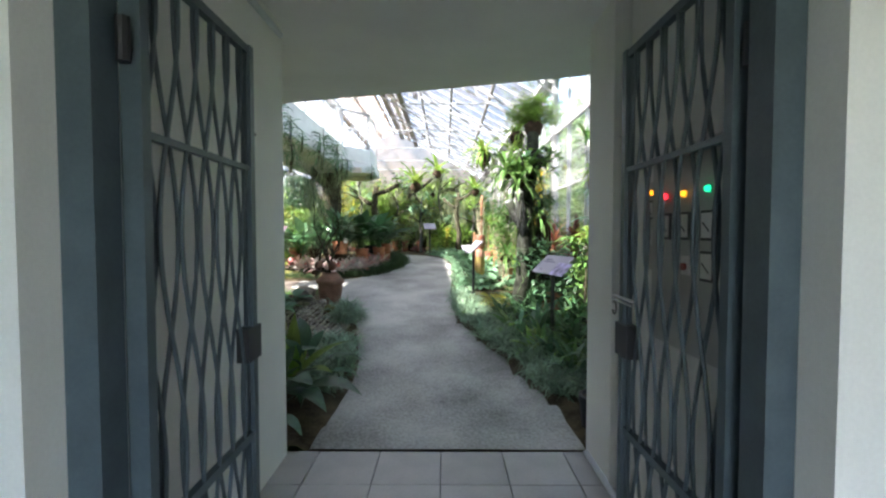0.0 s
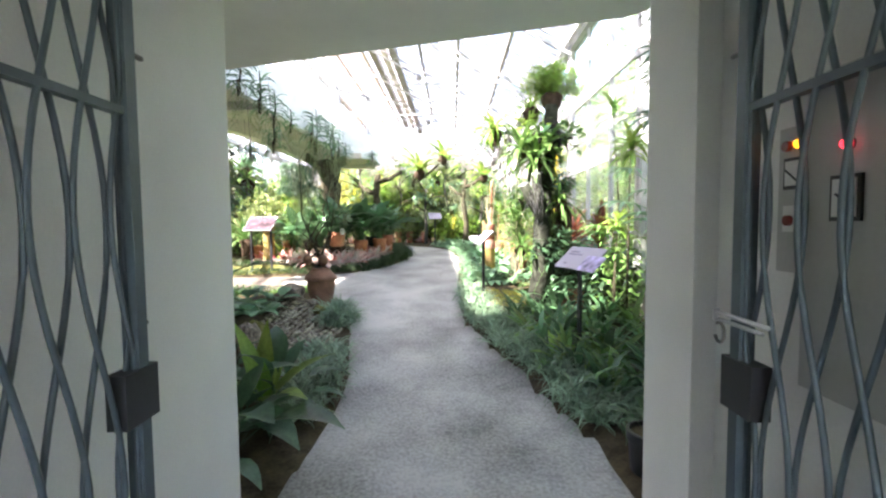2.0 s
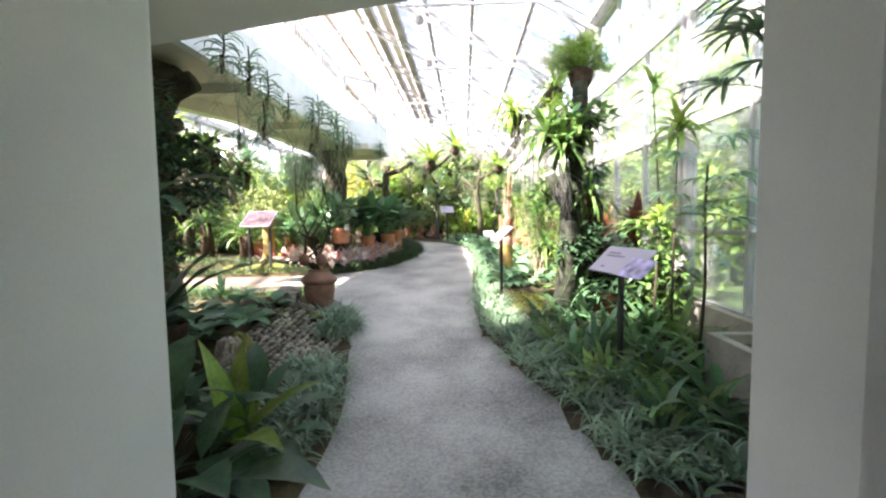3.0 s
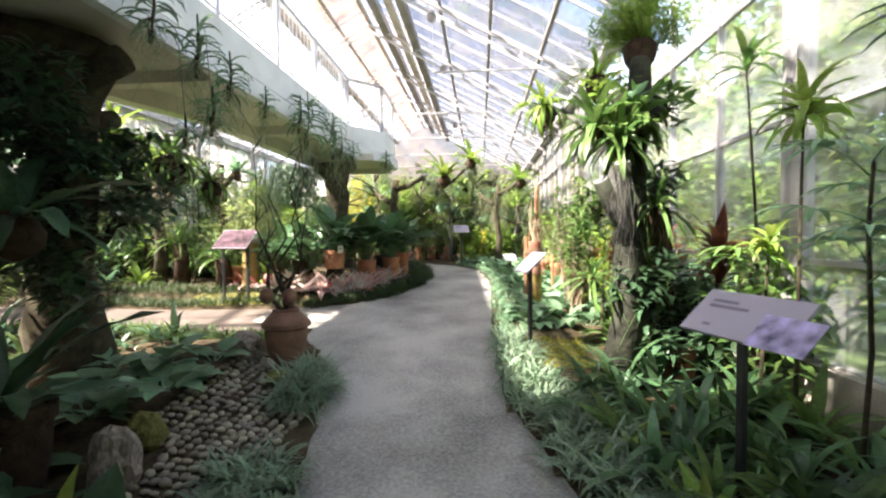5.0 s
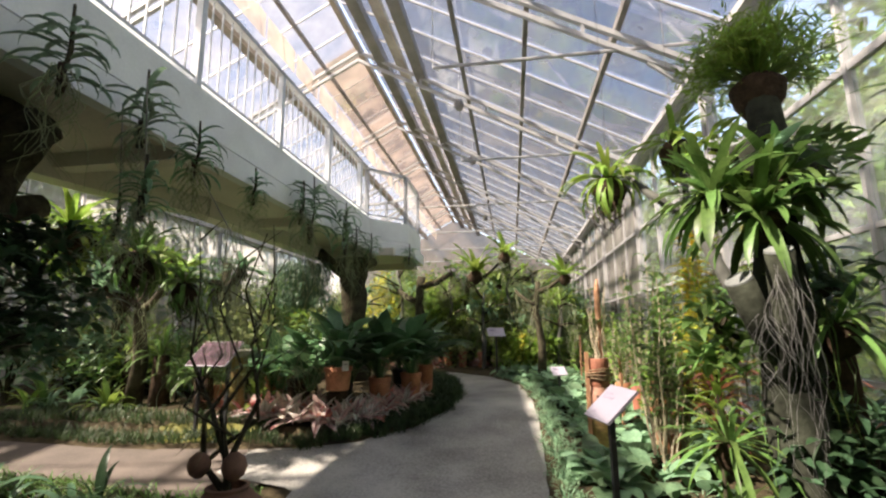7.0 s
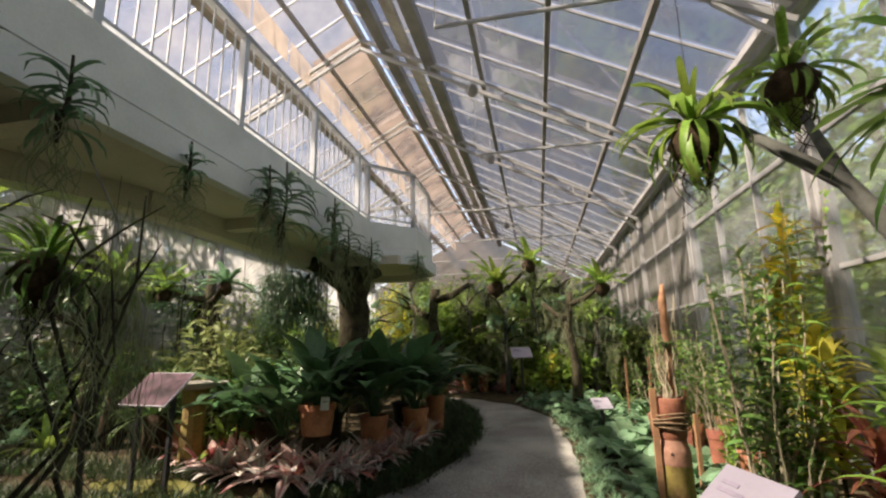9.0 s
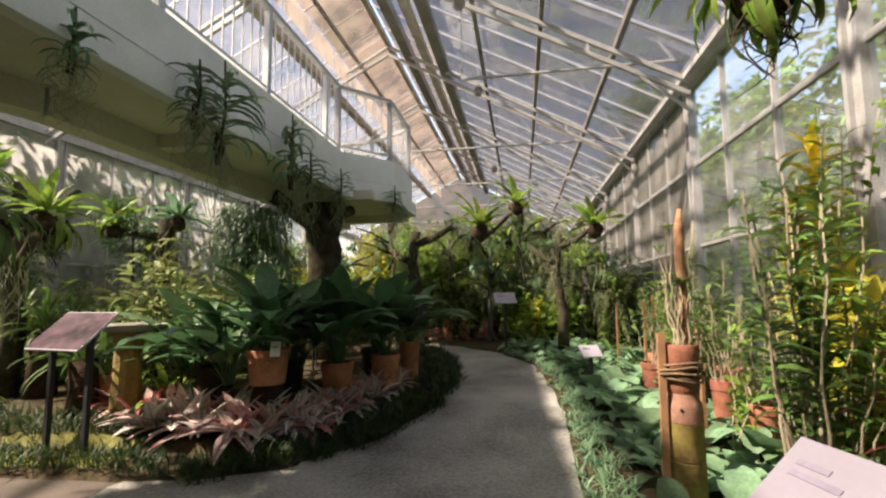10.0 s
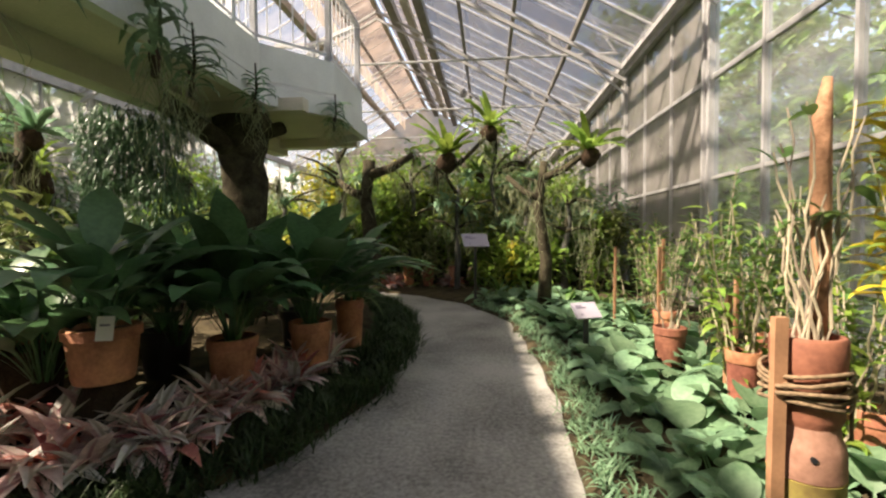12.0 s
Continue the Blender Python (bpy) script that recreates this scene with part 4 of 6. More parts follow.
def fan_palm(loc, h, fans, key, label, size=0.42, spread=0.32):
    t = thing("fan_palm", label, "palm", loc, rng.uniform(0, 360), "slender palms")
    st = Mesh()
    st.tube([(0, 0, -0.05), (0.03, 0.02, h * 0.4), (0.0, 0.05, h * 0.8), (0.02, 0.03, h)], [0.014, 0.012, 0.011, 0.009], 8, 0.15)
    part("stem", st, M["bark"], t)
    for i in range(fans):
        z = h * (0.62 + 0.38 * i / max(1, fans - 1))
        a = i * 137.5 + rng.uniform(-20, 20)
        fr = Mesh()
        ln = spread * rng.uniform(0.7, 1.15)
        el = rng.uniform(10, 60)
        tip = Vector((ln * math.cos(radians(el)), 0, ln * math.sin(radians(el))))
        fr.tube([(0, 0, 0), tip * 0.5 + Vector((0, 0, 0.02)), tip], [0.006, 0.004, 0.004], 5)
        for k in range(9):
            v, f = blade(size * (1 - 0.035 * abs(k - 4)) * rng.uniform(0.85, 1.05), 0.036, 22 - 3 * abs(k - 4), 62, 5, "strap", 0.35)
            m = Matrix.Translation(tip) @ pose(0, 0, 0, 0, 0, (k - 4) * 24)
            fr.add([m @ p for p in v], f)
        o = part("frond", fr, M[key], t, smooth=True)
        o.matrix_basis = pose(0.01, 0.04 * z / h, z, 0, 0, a)
    return t


def leafy_stem(name, loc, h, key, n, L, W, label, group="", lean=(0.0, 0.0), tilts=(5, 60), stem="bark", from_=0.25, cat="shrub"):
    t = thing(name, label, cat, loc, 0, group)
    st = Mesh()
    st.tube([(0, 0, -0.05), (lean[0] * 0.4, lean[1] * 0.4, h * 0.5), (lean[0], lean[1], h)], [0.014, 0.011, 0.006], 6)
    part("stem", st, M[stem], t)
    lf = Mesh()
    for i in range(n):
        s = from_ + (1 - from_) * i / n
        v, f = blade(L * rng.uniform(0.75, 1.1), W * rng.uniform(0.85, 1.1), rng.uniform(*tilts) * (0.5 + s), 65, 5, "lance", 0.3)
        m = pose(lean[0] * s, lean[1] * s, h * s, 0, 0, i * 137.5 + rng.uniform(-20, 20))
        lf.add([m @ p for p in v], f)
    part("foliage", lf, M[key], t, smooth=True)
    return t


def shrub(name, loc, r, n, key, label, L=0.16, W=0.05, moss=0, group="background shrubs", clumps=7, h0=0.0, shape="lance"):
    """A bush of forked stems and many separate leaves."""
    t = thing(name, label, "shrub", loc, 0, group)
    st, lf = Mesh(), Mesh()
    for i in range(clumps):
        a = i * 2.4 + rng.uniform(-0.4, 0.4)
        q = Vector((math.cos(a) * r[0] * rng.uniform(0.1, 0.8), math.sin(a) * r[1] * rng.uniform(0.1, 0.8), h0 + r[2] * rng.uniform(0.25, 1.0)))
        st.tube([(0, 0, -0.05), (q.x * 0.3, q.y * 0.3, q.z * 0.55), q], [0.02, 0.014, 0.006], 5)
        cloud(lf, q, (r[0] * 0.55, r[1] * 0.55, r[2] * 0.40), n // clumps, L, W, shape)
    part("branchwork", st, M["bark"], t)
    part("foliage", lf, M[key], t, smooth=True)
    if moss:
        ms = Mesh()
        for i in range(4):
            strands(ms, (rng.uniform(-r[0], r[0]) * 0.7, rng.uniform(-r[1], r[1]) * 0.7, h0 + r[2] * rng.uniform(0.5, 1.0)), moss // 4, 0.75, 0.005, 0.14, 0.06, 3)
        tagged(part("hanging_moss", ms, M["moss_hang"], t, "grey-green hanging moss"), kind="stuff")
    return t


def tree_column(x, y, r, label, stubs, flare=0.9):
    t = thing("tree_column", label, "column", (x, y, gz(x, y)), 0, "trunk-shaped balcony columns")
    H = 3.05 - gz(x, y)
    b = Mesh()
    k = 12
    b.tube([(0.015 * math.sin(i * 1.1), 0.015 * math.cos(i * 0.9), H * i / k - 0.1 * (i == 0)) for i in range(k + 1)],
           [r * (1.5 - 0.5 * min(1, i / 3)) if i < 3 else r * (1.0 + flare * max(0, (i - 8) / 4) ** 1.6) for i in range(k + 1)], 24, 0.2)
    part("trunk", b, M["bark"], t, smooth=True)
    for a, z, ln, rr in stubs:
        b = Mesh()
        d = Vector((math.cos(radians(a)), math.sin(radians(a)), 0.45))
        b.tube([Vector((0, 0, z)) + d * ln * q for q in (0, 0.35, 0.7, 1.0)], [rr * 1.3, rr * 1.05, rr, rr * 0.95], 12, 0.2)
        part("limb_stub", b, M["bark"], t, "sawn limb stub", True)
    return t


def notice(loc, rz, w, d, h, pic, label, legs=1, slope=42, group="notice stands", board="sign"):
    """Sloping information board on a black post."""
    t = thing("notice_stand", label, "sign", loc, rz, group)
    m = pose(0, 0, h, slope, 0, 0)
    b = Mesh()
    b.box(-w / 2, w / 2, -d / 2, d / 2, -0.008, 0.008, m)
    part("board", b, M[board], t, "pale lilac printed board")
    if pic == 2:
        b = Mesh()
        b.box(-w * 0.49, w * 0.49, -d * 0.48, d * 0.48, 0.009, 0.0105, m)
        part("photo", b, M["photo_pink"], t, "pink and grey flower photograph")
    elif pic:
        b = Mesh()
        b.box(w * 0.20, w * 0.68, -d * 0.55, d * 0.12, 0.010, 0.014, m)
        part("photo", b, M["photo"], t, "blue and violet flower photograph")
    for i, (x0, x1, yy) in enumerate(() if pic == 2 else ((-0.38, -0.12, 0.22), (-0.38, 0.02, 0.10), (-0.30, -0.22, -0.34))):
        b = Mesh()
        b.box(w * x0, w * x1, d * yy, d * yy + 0.016, 0.009, 0.0105, m)
        part("print_line", b, M["print_grey"], t)
    b = Mesh()
    for x in ((0,) if legs == 1 else (-w * 0.36, w * 0.36)):
        b.box(x - 0.016, x + 0.016, -0.016, 0.016, -0.1, h - 0.01)
    b.box(-w * 0.4, w * 0.4, -0.02, 0.02, -0.03, -0.01, m)
    part("post", b, M["black"], t, "black metal post")
    return t


# ---- ground cover ----
def spots_between(f0, f1, y0, y1, step, seed):
    r = random.Random(seed)
    out = []
    y = y0
    while y < y1:
        a, b = f0(y), f1(y)
        x = a + r.uniform(0, step)
        while x < b:
            out.append((x + r.uniform(-0.04, 0.04), y + r.uniform(-0.05, 0.05)))
            x += step
        y += step
    return out


el = lambda y: along(EDGE_L, y, 0)
bl = lambda y: along(BED_L, y, 0)
border("spider_grass", "grey-green striped spider grass edging the path", "g_blue", spots_between(lambda y: edge_r(y) + 0.04, lambda y: edge_r(y) + (0.55 if y < 6.6 else 0.32), 4.3, 7.9, 0.095, 1), 17, 0.28, 0.021)
border("spider_grass", "grey-green striped spider grass edging the path", "g_blue", spots_between(lambda y: el(y) - 0.42, lambda y: el(y) - 0.04, 4.35, 5.65, 0.1, 2), 17, 0.27, 0.02)
border("spider_grass", "tuft of striped spider grass beside the clay urn", "g_blue", [(-0.60 + 0.13 * math.cos(a) * q, 6.54 + 0.32 * math.sin(a) * q) for a in [0.42 * i for i in range(15)] for q in (0.35, 0.7, 1.0)], 17, 0.30, 0.021)
border("edging_grass", "light green grass edging the sunny path side", "g_hosta", spots_between(lambda y: edge_r(y) + 0.03, lambda y: edge_r(y) + 0.27, 7.9, 13.6, 0.10, 3), 15, 0.13, 0.013)
border("mondo_grass", "dark green clipped mondo grass round the bed", "g_mondo", spots_between(lambda y: bl(y) - 0.36, lambda y: bl(y) + 0.02, 9.1, 14.3, 0.06, 4), 15, 0.17, 0.012, (40, 88), 60)
border("mondo_grass", "dark green clipped mondo grass round the bed", "g_mondo", [(x, along(SIDE_N, x, 0) + 0.06 + dy) for x in [-5.6 + 0.09 * i for i in range(42)] for dy in (0.0, 0.1, 0.2, 0.34, 0.5, 0.66)], 13, 0.16, 0.012, (40, 88), 60)
border("edging_grass", "green grass strip beside the side path", "g_mid", [(x, along(SIDE_S, x, 0) - 0.12 - dy) for x in [-4.6 + 0.1 * i for i in range(33)] for dy in (0.0, 0.12, 0.24)], 13, 0.16, 0.014)
border("edging_grass", "yellow-green mossy grass near the small notice", "g_yellow", spots_between(lambda y: 1.1, lambda y: 1.65, 7.2, 7.9, 0.12, 6), 12, 0.09, 0.012)
border("edging_grass", "yellow-green mossy grass in the bed", "g_yellow", [(-3.0 + 0.09 * i, 9.12 + 0.12 * j) for i in range(9) for j in range(2)], 12, 0.08, 0.012)


def moss_patch(name, label, x0, x1, y0, y1):
    mb = Mesh()
    n, k = 16, 12
    for j in range(k + 1):
        for i in range(n + 1):
            x, y = x0 + (x1 - x0) * i / n, y0 + (y1 - y0) * j / k
            e = 1 - max(abs(2 * i / n - 1), abs(2 * j / k - 1)) ** 3
            mb.v.append((x, y, gz(x, y) - 0.03 + 0.035 * e + 0.012 * noise.noise((x * 5, y * 5, 2))))
    mb.f = [(j * (n + 1) + i, j * (n + 1) + i + 1, (j + 1) * (n + 1) + i + 1, (j + 1) * (n + 1) + i) for j in range(k) for i in range(n)]
    solid(name, mb, M["moss"], label, True)


moss_patch("ground_moss", "yellowish moss on the bed", 1.0, 1.7, 7.1, 7.9)
moss_patch("ground_moss", "yellowish moss on the bed", -3.3, -2.1, 9.05, 9.45)


# ---- pebble bank ----
def pebbles():
    t = tagged(new("pebble_bank"), "sloping bank of rounded river pebbles set in mortar", "pebbles", "", "structure")
    r = random.Random(5)
    var = []
    for k in range(5):
        bm = bmesh.new()
        bmesh.ops.create_icosphere(bm, subdivisions=1, radius=1)
        for v in bm.verts:
            v.co *= 1 + 0.18 * noise.noise(v.co * 1.3 + Vector((k * 7, 0, 0)))
        me = bpy.data.meshes.new("pebble")
        bm.to_mesh(me)
        bm.free()
        me.materials.append(M["stone"])
        me.polygons.foreach_set("use_smooth", [True] * len(me.polygons))
        var.append(me)
    rest = Mesh()
    c = 0
    y = 5.35
    while y < 7.0:
        a, b = -1.40 + 0.10 * (y - 5.3), -0.45 - 0.05 * (y - 5.3)
        if y < 5.7:
            a = -1.05
        x = a
        while x < b:
            px, py = x + r.uniform(-0.012, 0.012), y + r.uniform(-0.012, 0.012)
            s = r.uniform(0.022, 0.034)
            m = pose(px, py, gz(px, py) - 0.004, r.uniform(-20, 20), r.uniform(-20, 20), r.uniform(0, 360)) @ Matrix.Diagonal((s * r.uniform(1.0, 1.35), s, s * 0.7, 1))
            me = r.choice(var)
            if c < 300 and y < 6.45:
                o = part("pebble", me, None, t)
                o.matrix_basis = m
                c += 1
            else:
                rest.add([m @ v.co for v in me.vertices], [tuple(p.vertices) for p in me.polygons])
            x += 0.062
        y += 0.058
    tagged(part("pebbles_rest", rest, M["stone"], t, "", True), kind="stuff")


pebbles()


def boulder(loc, s, key, label, seed):
    bm = bmesh.new()
    bmesh.ops.create_icosphere(bm, subdivisions=3, radius=1)
    for v in bm.verts:
        v.co *= 1 + 0.35 * noise.noise(v.co * 1.1 + Vector((seed, 0, 0))) + 0.12 * noise.noise(v.co * 3.5 + Vector((seed, 4, 0))) - (0.34 * abs(noise.noise(v.co * 2.3 + Vector((0, seed, 9)))) if key == "rock" else 0)
    me = bpy.data.meshes.new("rock")
    bm.to_mesh(me)
    bm.free()
    me.materials.append(M[key])
    o = new("rock", me)
    o.matrix_world = pose(*loc, 0, 0, seed * 40) @ Matrix.Diagonal((*s, 1))
    tagged(o, label, "rock")


boulder((-1.16, 5.42, gz(-1.16, 5.42) + 0.12), (0.12, 0.11, 0.21), "rock", "jagged pale rock among dark leaves", 2)
boulder((-0.83, 6.55, gz(-0.83, 6.55) + 0.03), (0.11, 0.08, 0.06), "moss", "flat yellow-mossed stone below the urn", 3)
boulder((-0.95, 6.66, gz(-0.95, 6.66) + 0.07), (0.05, 0.045, 0.045), "rock", "small grey stone below the urn", 4)
boulder((-1.22, 5.72, gz(-1.22, 5.72) + 0.07), (0.10, 0.10, 0.11), "moss", "low yellow-mossed stone by the pebbles", 5)
boulder((-1.3, 6.95, gz(-1.3, 6.95) + 0.06), (0.22, 0.14, 0.12), "rock", "dark rounded stone behind the urn", 8)


# ---- clay urn with gnarled desert-rose ----
def urn():
    x, y = -0.92, 6.93
    z = 0.44
    t = thing("clay_urn", "weathered brown clay urn with flared shoulder", "urn", (x, y, z))
    p = Mesh()
    p.lathe([(a, b if b < 0 else b * 1.3) for a, b in [(0.10, -0.06), (0.115, 0.0), (0.15, 0.10), (0.172, 0.20), (0.168, 0.235), (0.195, 0.25), (0.195, 0.275), (0.13, 0.325), (0.105, 0.345), (0.11, 0.36), (0.09, 0.362), (0.085, 0.33), (0.02, 0.33)]], 30)
    part("body", p, M["plaster_clay"], t, smooth="rim")
    s = thing("caudex_shrub", "bare gnarled shrub with swollen bulbs growing from the urn", "shrub", (x, y, z + 0.44))
    for q, r in (((-0.15, -0.03, 0.13), 0.06), ((0.03, 0.0, 0.12), 0.066)):
        b = Mesh()
        b.lathe([(r * 0.3, -r), (r * 0.8, -r * 0.6), (r, 0), (r * 0.8, r * 0.7), (r * 0.3, r * 1.1)], 12, pose(*q))
        part("bulb", b, M["plaster_clay"], s, "swollen reddish bulb", True)
    k = random.Random(11)
    br = Mesh()
    tips = []
    for i in range(6):
        a = i * 1.1 + k.uniform(-0.3, 0.3)
        h = k.uniform(0.7, 1.5)
        e = Vector((math.cos(a) * 0.17 * h, math.sin(a) * 0.16 * h, h))
        mid = e * 0.5 + Vector((k.uniform(-0.08, 0.08), k.uniform(-0.08, 0.08), 0))
        sw = Vector((0.09 * math.sin(i * 2.1), 0.09 * math.cos(i * 1.7), 0.0))
        br.tube([(0, 0, -0.02), (-0.08 + 0.07 * (1 if i % 2 else -1), 0, 0.13), mid * 0.6 + sw, mid - sw * 0.6, mid.lerp(e, 0.55) + sw * 0.7, e], [0.022, 0.018, 0.011, 0.008, 0.005, 0.003], 6, 0.3)
        for j in range(3):
            q = mid.lerp(e, k.random())
            g = q + Vector((k.uniform(-0.2, 0.2), k.uniform(-0.2, 0.2), k.uniform(0.08, 0.28)))
            br.tube([q, q.lerp(g, 0.5) + Vector((0.02, 0, 0.02)), g], [0.006, 0.004, 0.002], 5)
            tips.append(g)
    part("branchwork", br, M["bark"], s)
    mo = Mesh()
    for q in tips[::2]:
        strands(mo, q, 9, 0.45, 0.0016, 0.06, 0.08, 3)
    tagged(part("hanging_moss", mo, M["moss_hang"], s, "grey hanging moss threads"), kind="stuff")


urn()

t = thing("spanish_moss", "long grey curtain of hanging moss on a wire", "moss", (-1.42, 7.55, 2.55))
b = Mesh()
for i in range(3):
    strands(b, (0.03 * i, 0.05 * i, -0.1 - 0.25 * i), 34, 1.05, 0.0018, 0.09, 0.07, 3)
tagged(part("moss_curtain", b, M["moss_hang"], t), kind="stuff")
b = Mesh()
b.tube([(0, 0, -0.15), (-0.42, 0, 0.52)], 0.004, 4)
part("wire", b, M["dark_steel"], t, "thin hanging wire")
for x, y, h in ((-4.1, 10.2, 0.62), (-3.15, 9.78, 0.42), (-4.9, 10.6, 0.7)):
    t = thing("fern_stump", "dark fibrous tree-fern stump planted with arching leaves", "stump", (x, y, gz(x, y)), 0, "planted stumps")
    b = Mesh()
    b.tube([(0, 0, -0.08), (0.02, 0.01, h * 0.5), (0, 0, h)], [0.13, 0.10, 0.09], 12, 0.5)
    part("trunk", b, M["fibre"], t, smooth=True)
    rosette(t, "leaf", "g_mid", 34, 0.55, 0.035, (5, 82), 85, "strap", at=(0, 0, h), segs=6)

# ---- notice stands ----
notice((1.88, 5.49, gz(1.88, 5.49)), -72, 0.54, 0.27, 0.89, True, "lilac plant notice with flower photograph on black post beside the path")
notice((1.14, 7.56, gz(1.14, 7.56)), -75, 0.32, 0.26, 0.80, False, "small pale plant notice on thin black post at the path edge", board="sign_dim")
notice((0.25, 13.7, gz(0.25, 13.7)), 15, 0.34, 0.24, 0.82, False, "pale plant notice on black post at the path bend")
notice((-2.62, 9.2, gz(-2.62, 9.2)), -8, 0.52, 0.36, 0.84, 2, "lilac plant notice on two dark legs in the bed", 2)
notice((1.21, 11.5, gz(1.21, 11.5)), 20, 0.22, 0.16, 0.32, False, "low white plant label among broad leaves")

# ---- first bed, beside the entrance ----
for x, y, s, n in ((-0.62, 4.0, 0.85, 16), (-0.95, 4.25, 1.0, 16), (-0.55, 4.55, 0.75, 14), (-1.5, 4.5, 1.15, 16), (-1.15, 4.9, 0.85, 14), (-1.9, 5.2, 1.1, 14), (-0.7, 3.75, 0.8, 12)):
    paddle_plant((x, y, gz(x, y)), s, n, "g_dark", "dark glossy broad-leaved plant in the shaded bed", "philodendron", W=0.22, tilts=(30, 80), arch=85)
paddle_plant((-0.62, 4.46, gz(-0.62, 4.46) + 0.08), 0.95, 8, "g_light", "bright green broad-leaved anthurium in the shaded bed", "anthurium", shape="lance", W=0.17, tilts=(35, 80), arch=40, L=0.62)
pot((-1.7, 5.35, gz(-1.7, 5.35)), 0.22, 0.42, "fibre", "dark mossy clay pot under a large fern")
nest_fern((-1.7, 5.35, gz(-1.7, 5.35) + 0.42), 1.45, 16, "g_dark", "large dark bird's nest fern with wavy fronds in a clay pot", False, (10, 65))
nest_fern((-2.3, 6.0, gz(-2.3, 6) + 1.35), 1.3, 14, "g_dark", "dark wavy fern growing on the trunk column", True, (0, 55))
for x, y in ((-1.45, 6.2), (-1.7, 6.55), (-1.95, 6.2), (-1.35, 6.6), (-2.2, 6.7), (-1.75, 5.9)):
    paddle_plant((x, y, gz(x, y)), 0.55, 12, "g_hosta", "low plant with broad grey-green leaves above the pebbles", "hosta", "broad matt-leaved plants", "heart", 0.42, (12, 48), 62, 0.72)
tree_column(-2.65, 6.7, 0.22, "trunk-shaped brown column carrying the balcony, with sawn limbs", ((0, 2.3, 0.55, 0.12), (200, 1.9, 0.5, 0.10), (80, 2.0, 0.45, 0.09)))
for x, y, z in ((-2.35, 6.4, 2.1), (-2.75, 6.2, 1.6), (-2.3, 6.7, 1.5), (-2.4, 6.3, 1.1), (-2.9, 6.3, 2.1), (-2.5, 6.2, 2.4), (-2.9, 5.9, 1.2), (-2.3, 6.95, 2.0)):
    t = shrub("climbing_plant", (x, y, z), (0.40, 0.38, 0.50), 380, "g_dark", "dark leafy climber clinging to the trunk column", 0.14, 0.05, 0, "climbers on trunks", 5, -0.25)
fan_palm((-3.3, 7.2, gz(-3.3, 7.2)), 2.2, 12, "g_dark", "dark slender fan palm under the balcony")

# ---- right bed beside the entrance ----
for i, (x, y, s) in enumerate(((1.75, 5.1, 0.62), (1.55, 5.6, 0.6), (1.35, 6.2, 0.55), (2.1, 5.4, 0.7), (2.35, 5.0, 0.75), (1.75, 6.2, 0.62), (1.45, 6.6, 0.5), (2.2, 5.9, 0.68), (1.95, 4.7, 0.6), (2.3, 4.5, 0.6), (1.2, 6.75, 0.42), (2.55, 5.5, 0.7), (1.7, 6.6, 0.5), (2.4, 6.3, 0.7))):
    paddle_plant((x, y, gz(x, y)), s, 16, "g_lily" if i % 3 else "g_dark", "low clump of long arching green leaves", "lily_clump", "long-leaved clumps", "lance", 0.11, (25, 82), 85, 0.72)
k = random.Random(81)
for i in range(26):
    y = 4.55 + 2.3 * k.random()
    x = edge_r(y) + 0.5 + (2.75 - edge_r(y) - 0.5) * k.random()
    if x > 2.35 and y < 5.35:
        x -= 0.5
    paddle_plant((x, y, gz(x, y)), k.uniform(0.55, 0.75), 16, k.choice(("g_mid", "g_lily", "g_dark")), "low clump of long arching green leaves", "lily_clump", "long-leaved clumps", "lance", 0.10, (25, 82), 90, 0.72)
for x, y in ((1.62, 5.25), (1.5, 5.95), (1.98, 5.2)):
    bromeliad(x, y, 1.2, ("g_mid", "g_light"), "green bromeliad with long pointed leaves")
pl = thing("planter_box", "weathered concrete planter box against the glazing", "planter", (2.68, 4.5, 0.0))
for a in ((-0.26, -0.19, -0.8, 0.8), (0.13, 0.2, -0.8, 0.8), (-0.19, 0.13, 0.73, 0.8), (-0.19, 0.13, -0.8, -0.73)):
    b = Mesh()
    b.box(*a, 0.0, 0.62)
    part("box_wall", b, M["concrete"], pl)
b = Mesh()
b.box(-0.19, 0.13, -0.73, 0.73, 0.1, 0.55)
part("soil", b, M["soil"], pl, "dark planting soil")
pot((1.83, 3.85, 0.02), 0.13, 0.26, "black", "black plastic plant pot beside the wall end")
paddle_plant((1.83, 3.85, 0.26), 0.45, 10, "g_dark", "small dark leafy plant in a black pot", "potted_plant", tilts=(40, 85))
fan_palm((2.62, 4.95, 0.5), 2.75, 22, "g_dark", "tall slender palm with dark finger leaves", 0.40, 0.30)
fan_palm((2.6, 5.75, gz(2.6, 5.75)), 1.6, 9, "g_hosta", "slender palm with grey-green finger leaves", 0.34, 0.26)
leafy_stem("dracaena", (2.58, 6.2, gz(2.58, 6.2)), 1.98, "g_light", 46, 0.36, 0.055, "bright green dracaena with a starry crown of leaves", "", (0.02, 0.0), (-15, 50), from_=0.93)
leafy_stem("dracaena", (2.52, 6.45, gz(2.52, 6.45)), 1.15, "g_light", 30, 0.30, 0.05, "bright green dracaena with a starry crown of leaves", "", (0.05, 0.0), (-15, 50), from_=0.86)
leafy_stem("dracaena", (2.8, 6.9, gz(2.8, 6.9)), 2.45, "g_mid", 16, 0.38, 0.05, "thin dracaena with a few arching leaves", "", (-0.15, 0.0), (0, 50), from_=0.93)
fan_palm((2.65, 6.75, gz(2.65, 6.75)), 0.95, 7, "g_mid", "low palm with stiff finger leaves", 0.34, 0.24)
